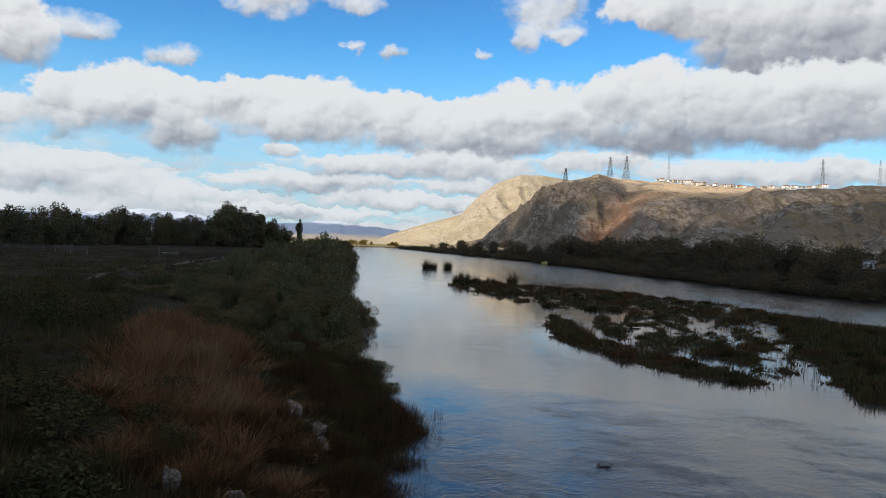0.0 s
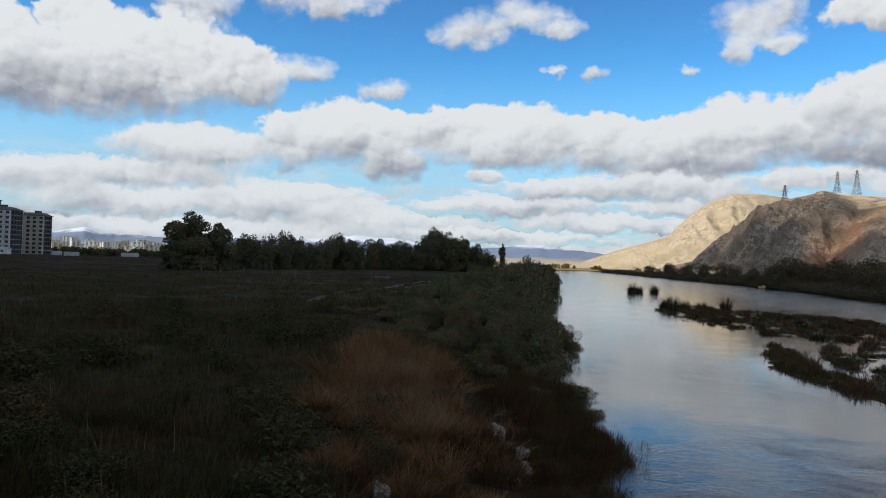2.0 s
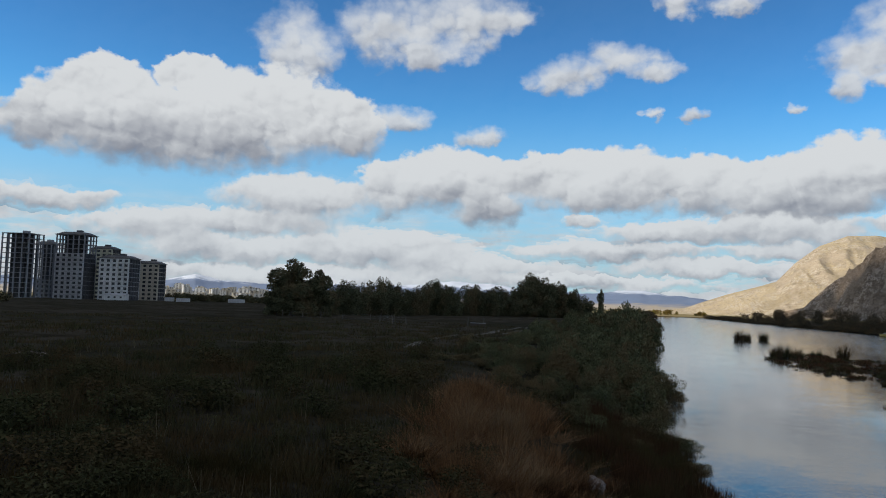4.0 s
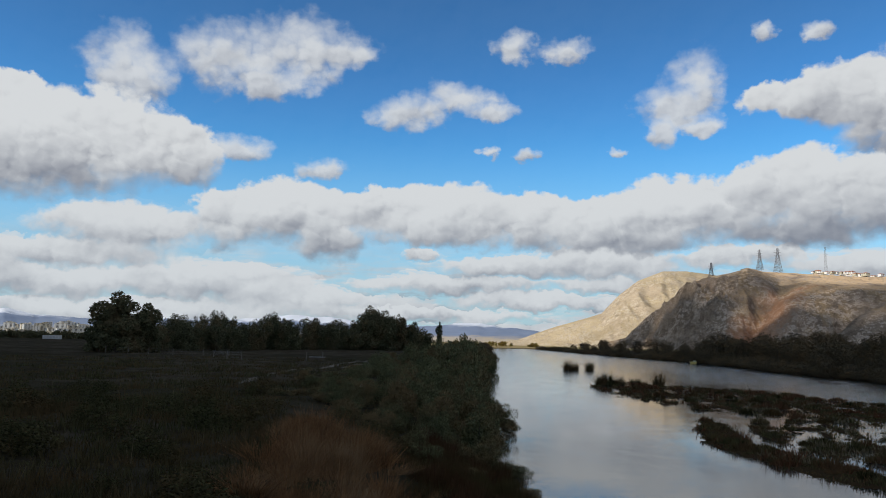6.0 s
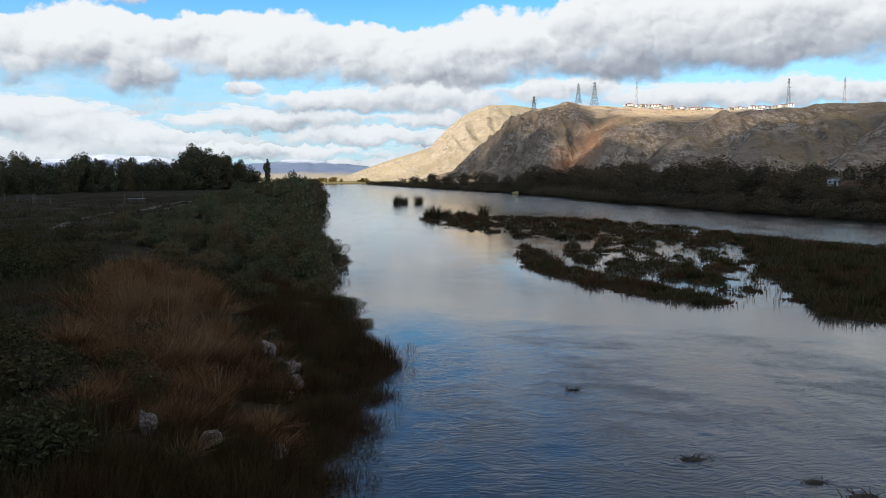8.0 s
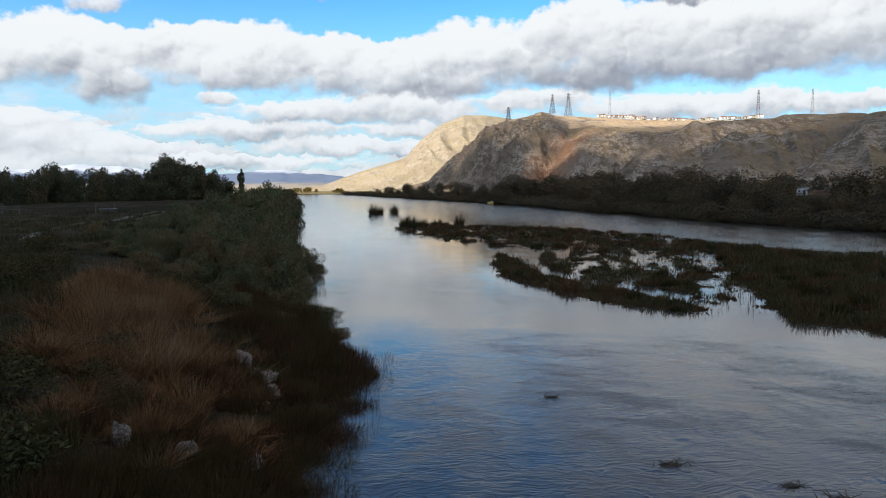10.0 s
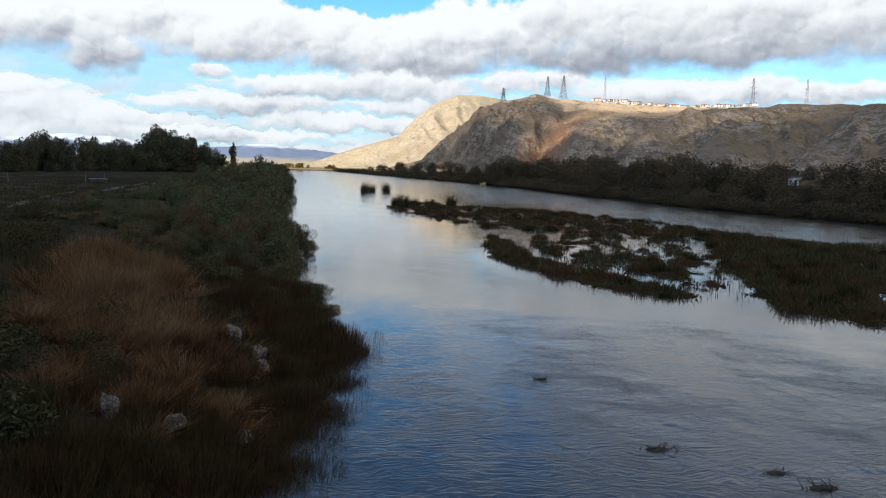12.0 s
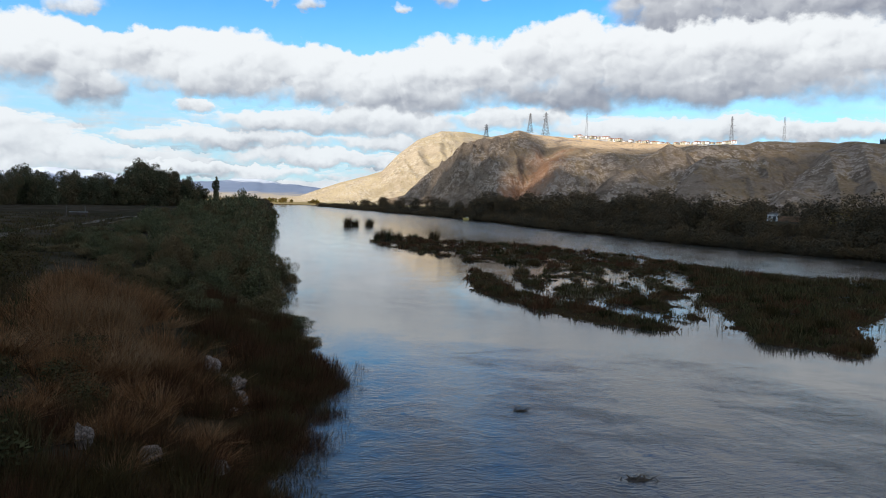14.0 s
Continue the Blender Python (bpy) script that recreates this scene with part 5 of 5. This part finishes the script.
# ---- fence, track, trough ----
def build_field_things():
    rng = np.random.default_rng(89)
    line = [(-112, 159), (-105, 157), (-98, 154), (-91.5, 153), (-86, 156), (-81, 158), (-76, 142), (-70, 136), (-63, 128)]
    fence = empty("fence", spot(-75, 125), "weathered wire fence with leaning posts", "fence")
    base = fence.matrix_basis.translation
    tops = []
    for x, y in line:
        z = float(ground_z(np.array([x]), np.array([y]))[0])
        bm = bmesh.new()
        lean = Vector((rng.normal() * 0.05, rng.normal() * 0.05, 1))
        a = Vector((x, y, z - 0.2)) - base
        add_tube(bm, a, a + lean * 1.7, 0.09, 0.075, 7)
        part("post", bm, MAT["post_wood"], fence)
        tops.append((a, lean))
    for k in (0.6, 1.1, 1.5):
        bm = bmesh.new()
        for (a, la), (b, lb) in zip(tops, tops[1:]):
            p, q = a + la * k, b + lb * k
            m = (p + q) / 2 - Vector((0, 0, 0.06))
            add_tube(bm, p, m, 0.006, 0.006, 3)
            add_tube(bm, m, q, 0.006, 0.006, 3)
        part("wire", bm, MAT["steel"], fence)
    # worn track over the field, two ruts where it nears the river
    path = [(64, -31.0), (72, -33.2), (94, -38.0), (113, -40.0), (134, -43.8), (174, -49.6), (215, -56)]
    verts, f = [], []
    for side, y0, y1 in ((-0.9, 64, 215), (1.1, 112, 205)):
        ys = np.linspace(y0, y1, 90)
        xs = np.interp(ys, *zip(*path)) + side * np.clip(ys / 90, 0.7, 2.0)
        for i, (x, y) in enumerate(zip(xs, ys)):
            w = (0.34 + 0.12 * math.sin(y * 0.4 + side)) * (1 + y * 0.004)
            for j, k in enumerate((-1, -0.4, 0.4, 1)):
                px = x + k * w
                verts.append((px, y, float(ground_z(np.array([px]), np.array([y]))[0]) + (0.05 if abs(k) < 1 else 0.0)))
                if i and j:
                    o = len(verts) - 1
                    f.append((o - 5, o - 4, o, o - 1))
    tagged(link_mesh("track", raw("track", np.array(verts), np.array(f), True), MAT["track"]), "worn pale dirt track across the field", "track", kind="structure")
    trough = empty("water_trough", spot(-51.5, 134.5, 0.4), "dark low trough with two pale posts", "trough")
    bm = bmesh.new()
    for c, s in (((0, 0, 0.12), (2.6, 0.9, 0.12)), ((0, 0.42, 0.4), (2.6, 0.1, 0.6)), ((0, -0.42, 0.4), (2.6, 0.1, 0.6)), ((1.27, 0, 0.4), (0.1, 0.76, 0.6)), ((-1.27, 0, 0.4), (0.1, 0.76, 0.6))):
        add_box(bm, c, s)
    part("basin", bm, MAT["bark"], trough)
    bm = bmesh.new()
    for c, s in (((0, 0.42, 0.74), (2.9, 0.2, 0.09)), ((0, -0.42, 0.74), (2.9, 0.2, 0.09)), ((1.35, 0, 0.74), (0.2, 0.64, 0.09)), ((-1.35, 0, 0.74), (0.2, 0.64, 0.09))):
        add_box(bm, c, s)
    part("rim", bm, MAT["concrete"], trough, "pale concrete rim")
    for x in (-1.9, 1.0):
        bm = bmesh.new()
        add_tube(bm, (x, 0.7, -0.2), (x + 0.05, 0.72, 1.7), 0.1, 0.08, 7)
        part("post", bm, MAT["post_wood"], trough, "pale wooden post")


build_field_things()
# ---- buildings ----
def box_part(name, centre, size, mat, parent, label="", turn=0.0):
    bm = bmesh.new()
    add_box(bm, centre, size, turn)
    return part(name, bm, mat, parent, label)


def facade(parent, face, wide, floors, storey, bays, mat, depth, z0=0.0, open_from=99, pane=None):
    """Piers and bands standing proud of a dark core, so that each window is a real recess. face: (axis, sign)."""
    axis, sign, off = face

    def place(along, out, z):
        return (along, sign * (off + out), z) if axis == "y" else (sign * (off + out), along, z)

    def dims(a, d, h):
        return (a, d, h) if axis == "y" else (d, a, h)
    step = wide / bays
    pier = step * 0.42
    band = storey * 0.44
    top = min(floors, open_from)
    for i in range(bays + 1):
        w = pier if 0 < i < bays else pier * 0.5
        along = -wide / 2 + i * step + (pier * 0.25 if i == 0 else -pier * 0.25 if i == bays else 0)
        box_part("pier", place(along, depth / 2, z0 + top * storey / 2), dims(w, depth, top * storey), mat, parent)
    for k in range(top + 1):
        h = band if 0 < k < top else band * 0.5
        z = z0 + k * storey + (band * 0.25 if k == 0 else -band * 0.25 if k == top else 0)
        box_part("band", place(0, depth / 2 - 0.02, z), dims(wide - 0.02, depth - 0.04, h), mat, parent)
    return step, pier, band


def tower_block(name, az, r, turn, wide, deep, floors, storey, mats, label, bays=(4, 4), open_floors=0, bare=False):
    x, y = at_bearing(az, r)
    root = empty(name, spot(x, y, radians(turn)), label, "apartment building")
    H = floors * storey
    closed = floors - open_floors
    if bare:
        closed = 0
    if closed:
        box_part("core", (0, 0, closed * storey / 2), (wide - 1.2, deep - 1.2, closed * storey), MAT["opening"], root, "dark unlit rooms behind the openings")
        # x walls take mats[1]; a darker one there paints in their shade
        for face, w, b in ((("y", -1, deep / 2 - 0.6), wide, bays[0]), (("y", 1, deep / 2 - 0.6), wide, bays[0]), (("x", 1, wide / 2 - 0.6), deep - 1.2, bays[1]), (("x", -1, wide / 2 - 0.6), deep - 1.2, bays[1])):
            facade(root, face, w, closed, storey, b, mats[0] if face[0] == "y" else mats[1], 0.6)
        # projecting floor lines and a bay of balconies
        for k in range(1, closed + 1):
            box_part("floor_line", (0, 0, k * storey), (wide + 0.25, deep + 0.25, 0.22), mats[2], root)
        for k in range(1, closed):
            balcony = box_part("balcony", (wide * 0.28, -deep / 2 - 0.7, k * storey + 0.4), (wide * 0.22, 1.4, 0.8), mats[0], root)
            box_part("railing", (wide * 0.28, -deep / 2 - 1.36, k * storey + 0.95), (wide * 0.22, 0.06, 0.1), MAT["steel"], balcony, "thin steel rail")
    for k in range(closed, floors + 1):
        if k > closed or bare:
            box_part("slab", (0, 0, k * storey), (wide, deep, 0.35), MAT["concrete"], root)
        if k < floors:
            nx, ny = bays[0] + 1, bays[1] + 1
            for i in range(nx):
                for j in range(ny):
                    if 0 < i < nx - 1 and 0 < j < ny - 1 and (i + j) % 2:
                        continue
                    box_part("column", ((i / (nx - 1) - 0.5) * (wide - 0.8), (j / (ny - 1) - 0.5) * (deep - 0.8), (k + 0.5) * storey), (0.7, 0.7, storey), MAT["concrete"], root)
            box_part("stair_wall", (0, 0, (k + 0.5) * storey), (wide * 0.5, deep * 0.55, storey), MAT["dark_shaded_concrete"], root)
    if bare:
        box_part("lift_head", (wide * 0.1, 0, H + 1.0), (3.2, 3.2, 1.9), mats[1], root)
        return root
    # hipped roof and lift head
    bm = bmesh.new()
    add_box(bm, (0, 0, H + 0.25), (wide + 1.2, deep + 1.2, 0.4))
    got = add_box(bm, (0, 0, H + 1.3), (wide + 0.6, deep + 0.6, 1.8))
    for v in got:
        if v.co.z > H + 1.3:
            v.co.x *= 0.62
            v.co.y *= 0.62
    part("roof", bm, MAT["roof_grey"], root)
    box_part("lift_head", (wide * 0.1, 0, H + 2.6), (3.2, 3.2, 1.9), mats[1], root)
    return root


def build_towers():
    # d as second material paints the side walls as shaded
    c, d = MAT["concrete"], MAT["dark_shaded_concrete"]
    w, g, y, b = MAT["render_white"], MAT["render_grey"], MAT["render_cream"], MAT["render_beige"]
    tower_block("apartment_tower", -52.2, 560, 17, 19, 15, 13, 3.1, (c, c, c), "unfinished concrete frame tower with open floors", (4, 3), bare=True)
    tower_block("apartment_tower", -50.7, 605, 17, 11, 10, 12, 3.05, (c, c, c), "unfinished grey concrete tower, its upper floors open", (3, 3), open_floors=8)
    tower_block("apartment_tower", -49.05, 570, 18, 20, 15, 14, 3.0, (g, d, c), "tall unfinished grey tower with bare upper floors", (5, 4), open_floors=4)
    tower_block("apartment_tower", -47.25, 618, 18, 17, 12, 12, 3.0, (y, d, y), "cream apartment tower with empty windows", (4, 3))
    tower_block("apartment_tower", -46.3, 565, 19, 20.5, 16, 9, 3.05, (w, d, g), "white and grey apartment block under construction", (5, 4))
    tower_block("apartment_tower", -44.3, 590, 20, 16.5, 12.5, 9, 2.85, (b, d, b), "beige apartment block with rows of windows", (4, 4))


def house(rng, m, label, wall, roof, size, storeys=2):
    w, d, h = size
    root = empty("house", m, label, "house")
    box_part("wall", (0, 0, h / 2 - 0.5), (w, d, h + 1), wall, root)
    bm = bmesh.new()
    got = add_box(bm, (0, 0, h + 0.9), (w + 0.8, d + 0.8, 1.8))
    for v in got:
        if v.co.z > h + 1:
            v.co.x *= 0.45
            v.co.y *= 0.12
    part("roof", bm, roof, root)
    for k in range(storeys):
        for i in range(2):
            box_part("window", ((i - 0.5) * w * 0.45, -d / 2 - 0.01, h * (k + 0.55) / storeys), (w * 0.13, 0.1, 1.3), MAT["opening"], root)
    return root


def build_villas():
    rng = np.random.default_rng(97)
    kinds = [house(rng, Matrix(), "white house with a red roof on the plateau", MAT["villa_white"] if k % 2 == 0 else MAT["render_cream"], MAT["roof_red"], (rng.uniform(10, 15), 9, rng.uniform(3.4, 4.6))) for k in range(4)]
    i = 0
    for row in range(2):
        for az in np.arange(13.6, 24.6, 0.23 if row == 0 else 0.30):
            a = az + rng.uniform(-0.16, 0.16)
            if az > 16.5 and rng.uniform() < 0.28:
                continue
            foot, crest = np.interp(a, *zip(*NEAR_FOOT)), np.interp(a, *zip(*NEAR_CREST))
            r = foot + (crest - foot) * (1.79 + 0.12 * row + rng.uniform(-0.02, 0.03))
            z = 7.3 + (foot + (crest - foot) * 1.8) * math.tan(radians(np.interp(a, *zip(*NEAR_SKYLINE)))) - 0.2 + 1.6 * row + (2.2 if a < 16 else 0.6)
            x, y = at_bearing(a, r)
            m = Matrix.LocRotScale((x, y, z), Euler((0, 0, radians(-a) + rng.uniform(-0.9, 0.9))), None)
            s = rng.uniform(0.34, 0.68)
            ob = kinds[i % 4] if i < 4 else copy_thing(kinds[i % 4], m)
            ob.matrix_basis = m @ Matrix.Diagonal((s, s, s, 1))
            tagged(ob, group="houses on the plateau")
            i += 1


def far_block(rng, wide, deep, floors, wall):
    root = empty("city_block", Matrix(), "pale far apartment block in the sun", "apartment building")
    h = floors * 3.0
    box_part("wall", (0, 0, h / 2 - 1), (wide, deep, h + 2), wall, root)
    bm = bmesh.new()
    add_box(bm, (0, 0, h + 0.3), (wide + 0.8, deep + 0.8, 0.6))
    add_box(bm, (wide * 0.2, 0, h + 1.6), (3, 3, 2.2))
    part("roof", bm, MAT["roof_red"] if rng.uniform() < 0.25 else MAT["render_beige"], root)
    for k in range(floors):
        for i in range(2):
            box_part("window", ((i - 0.5) * wide * 0.45, -deep / 2 - 0.02, k * 3.0 + 1.7), (wide * 0.2, 0.12, 1.5), MAT["opening"], root)
    return root


def build_city():
    rng = np.random.default_rng(101)
    kinds = [far_block(rng, 18, 12, n, MAT[m]) for n, m in ((4, "render_white"), (6, "render_beige"), (9, "render_white"), (3, "render_cream"), (5, "render_white"))]
    places = [(-37.0 - 0.38 * k, 1500, 2) for k in range(4)]
    places += [(-7.6, 1290, 3)]
    for _ in range(110):
        places.append((rng.uniform(-43.6, -36.4), 1350 + 1250 * rng.uniform() ** 1.4, -1))
    for _ in range(9):
        places.append((rng.uniform(-31, -24), rng.uniform(1300, 1700), -1))
    for i, (a, r, k) in enumerate(places):
        x, y = at_bearing(a, r)
        z = 3.2 + max(0.0, r - 1350) * 0.02
        m = Matrix.LocRotScale((x, y, z), Euler((0, 0, radians(-a) + rng.uniform(-0.4, 0.4))), None)
        k = i if i < len(kinds) else (int(rng.integers(5)) if k < 0 else k)
        ob = kinds[k] if i < len(kinds) else copy_thing(kinds[k], m)
        size = rng.uniform(0.45, 0.75) if i > 4 else 0.8 if i < 4 else 0.32
        ob.matrix_basis = m @ Matrix.Diagonal((size * 1.3, size, size, 1))
        tagged(ob, group="blocks of the far city")


def build_site_things():
    a = empty("site_shed", spot(*at_bearing(-46.4, 545), radians(20)), "long white site shed before the towers", "shed")
    box_part("wall", (0, 0, 1.6), (14, 5, 3.4), MAT["render_white"], a)
    bm = bmesh.new()
    got = add_box(bm, (0, 0, 3.9), (14.6, 5.6, 1.2))
    for v in got:
        if v.co.z > 3.9:
            v.co.y *= 0.1
    part("roof", bm, MAT["render_grey"], a)
    for i in range(3):
        pane = box_part("window", (-4 + 4 * i, -2.52, 1.9), (1.4, 0.08, 1.1), MAT["opening"], a)
        box_part("window_sill", (-4 + 4 * i, -2.58, 1.3), (1.6, 0.16, 0.1), MAT["render_grey"], pane)
    for k, (az, r, w) in enumerate(((-42.1, 560, 9), (-38.5, 610, 12), (-43.0, 575, 6))):
        c = empty("container", spot(*at_bearing(az, r), radians(35 + 9 * k)), "pale site container standing in the field", "container")
        box_part("body", (0, 0, 1.35), (w, 2.6, 2.7), MAT["render_grey"], c)
        for i in range(7):
            box_part("rib", ((i / 6 - 0.5) * (w - 0.3), -1.33, 1.35), (0.12, 0.08, 2.5), MAT["render_white"], c)
    # hut on the far bank, and the ruin on the ridge
    x, y = at_bearing(27.05, 400)
    hut = empty("hut", spot(x, y, radians(-22)), "small white hut with a lean-to of brown brick", "hut")
    box_part("wall", (0, 0, 1.35), (4.4, 4.0, 3.7), MAT["render_white"], hut)
    bm = bmesh.new()
    for v in add_box(bm, (0, 0, 3.6), (5.0, 4.6, 0.8)):
        if v.co.z > 3.6:
            v.co.y *= 0.15
    part("roof", bm, MAT["roof_grey"], hut)
    box_part("lean_to", (11.0, 0.5, 0.9), (17, 3.0, 3.0), MAT["brick"], hut, "low brown brick wall")
    door = box_part("door", (0.8, -2.02, 1.1), (1.1, 0.08, 2.2), MAT["opening"], hut)
    box_part("door_frame", (0.8, -2.03, 2.26), (1.4, 0.14, 0.12), MAT["render_grey"], door)
    pane = box_part("window", (-1.3, -2.02, 1.9), (0.9, 0.08, 0.9), MAT["opening"], hut)
    box_part("window_sill", (-1.3, -2.08, 1.4), (1.1, 0.18, 0.1), MAT["render_grey"], pane)
    jetty = empty("raft", Matrix.Translation((float(shore_e(np.array([350.0]))[0]) - 4.5, 350, 0)), "small yellow raft moored at the far shore", "raft")
    box_part("deck", (0, 0, 0.75), (2.8, 1.5, 0.4), MAT["yellow"], jetty)
    box_part("cabin", (0.5, 0, 1.15), (1.0, 1.0, 0.6), MAT["render_cream"], jetty)
    for i in (-1, 1):
        bm = bmesh.new()
        add_tube(bm, (-1.2, i * 0.5, 0.25), (1.2, i * 0.5, 0.25), 0.28, 0.28, 10)
        part("float", bm, MAT["yellow"], jetty)


def pylon(az, r, z0, z1, wide, label):
    """A lattice mast: four legs, rungs, braces, cross arms."""
    h = z1 - z0
    x, y = at_bearing(az, r)
    root = empty("pylon", Matrix.LocRotScale((x, y, z0), Euler((0, 0, radians(-az) + 0.35)), None), label, "pylon", "power pylons")
    t = 0.2 if h < 35 else 0.13 if r < 1100 else 0.07

    def half(k):
        return wide * (0.5 * (1 - k) ** 1.3 + 0.09)
    for sx, sy in ((-1, -1), (1, -1), (1, 1), (-1, 1)):
        bm = bmesh.new()
        rings = []
        for k in range(9):
            c = Vector((sx * half(k / 8), sy * half(k / 8), h * k / 8))
            rings.append([bm.verts.new(c + Vector((dx * t, dy * t, 0))) for dx, dy in ((1, 0), (0, 1), (-1, 0), (0, -1))])
        for lo, hi in zip(rings, rings[1:]):
            for i in range(4):
                bm.faces.new((lo[i], lo[(i + 1) % 4], hi[(i + 1) % 4], hi[i]))
        part("leg", bm, MAT["steel"], root)
    for k in range(8):
        a, b = k / 8, (k + 1) / 8
        for (ax, ay), (bx, by) in (((-1, -1), (1, -1)), ((1, -1), (1, 1)), ((1, 1), (-1, 1)), ((-1, 1), (-1, -1))):
            bm = bmesh.new()
            add_tube(bm, (ax * half(a), ay * half(a), h * a), (bx * half(b), by * half(b), h * b), t * 0.6, t * 0.6, 4)
            add_tube(bm, (bx * half(a), by * half(a), h * a), (ax * half(b), ay * half(b), h * b), t * 0.6, t * 0.6, 4)
            add_tube(bm, (ax * half(b), ay * half(b), h * b), (bx * half(b), by * half(b), h * b), t * 0.6, t * 0.6, 4)
            part("bracing", bm, MAT["steel"], root)
    for k in (0.7, 0.82, 0.93):
        bm = bmesh.new()
        arm = wide * (0.62 if k < 0.9 else 0.45)
        for s in (-1, 1):
            add_tube(bm, (0, 0, h * k + 1.0), (s * arm, 0, h * k), t * 0.7, t * 0.4, 4)
            add_tube(bm, (0, 0, h * k - 0.6), (s * arm, 0, h * k), t * 0.7, t * 0.4, 4)
        part("cross_arm", bm, MAT["steel"], root)
    return root


def plateau_z(az, r):
    """Height of the hill's top at a bearing and distance beyond its crest."""
    foot, crest = np.interp(az, *zip(*NEAR_FOOT)), np.interp(az, *zip(*NEAR_CREST))
    sky, dip = math.tan(radians(np.interp(az, *zip(*NEAR_SKYLINE)))), np.interp(az, *zip(*NEAR_CREST_DIP))
    if dip > 0.02:
        return 7.3 + (foot + (crest - foot) * 1.8) * sky
    return 7.3 + crest * sky - 3.0


def build_ridge_things():
    for az, r, top, wide, label in ((7.08, 1062, 5.83, 7.0, "squat dark steel pylon on the crest of the hill"), (10.24, 1150, 6.68, 6.5, "tall grey lattice pylon behind the hill's crest"),
                                    (11.38, 1160, 6.75, 8.5, "tall grey lattice pylon behind the hill's crest"), (14.3, 1330, 6.74, 6.0, "slim far lattice pylon behind the plateau"),
                                    (24.18, 1060, 6.49, 7.0, "tall grey lattice pylon on the plateau"), (27.5, 1120, 6.39, 6.0, "tall slim lattice pylon on the plateau")):
        pylon(az, r, plateau_z(az, r) - 1.5, 7.3 + r * math.tan(radians(top)), wide, label)
    x, y = at_bearing(33.55, 660)
    z = 7.3 + 660 * math.tan(radians(4.45))
    ruin = empty("ruin", Matrix.LocRotScale((x, y, z - 1), Euler((0, 0, radians(-33))), None), "small roofless brown building on the ridge", "ruin")
    box_part("wall", (0, 2, 2.2), (9, 0.5, 4.4), MAT["dark_shaded_concrete"], ruin)
    for i in range(6):
        box_part("column", (-4.2 + 1.68 * i, -1.5, 3.0), (0.8, 0.8, 6.0), MAT["dark_shaded_concrete"], ruin)
    box_part("beam", (0, -1.5, 4.6), (9.3, 0.9, 0.7), MAT["dark_shaded_concrete"], ruin)


build_towers()
build_villas()
build_city()
build_site_things()
build_ridge_things()
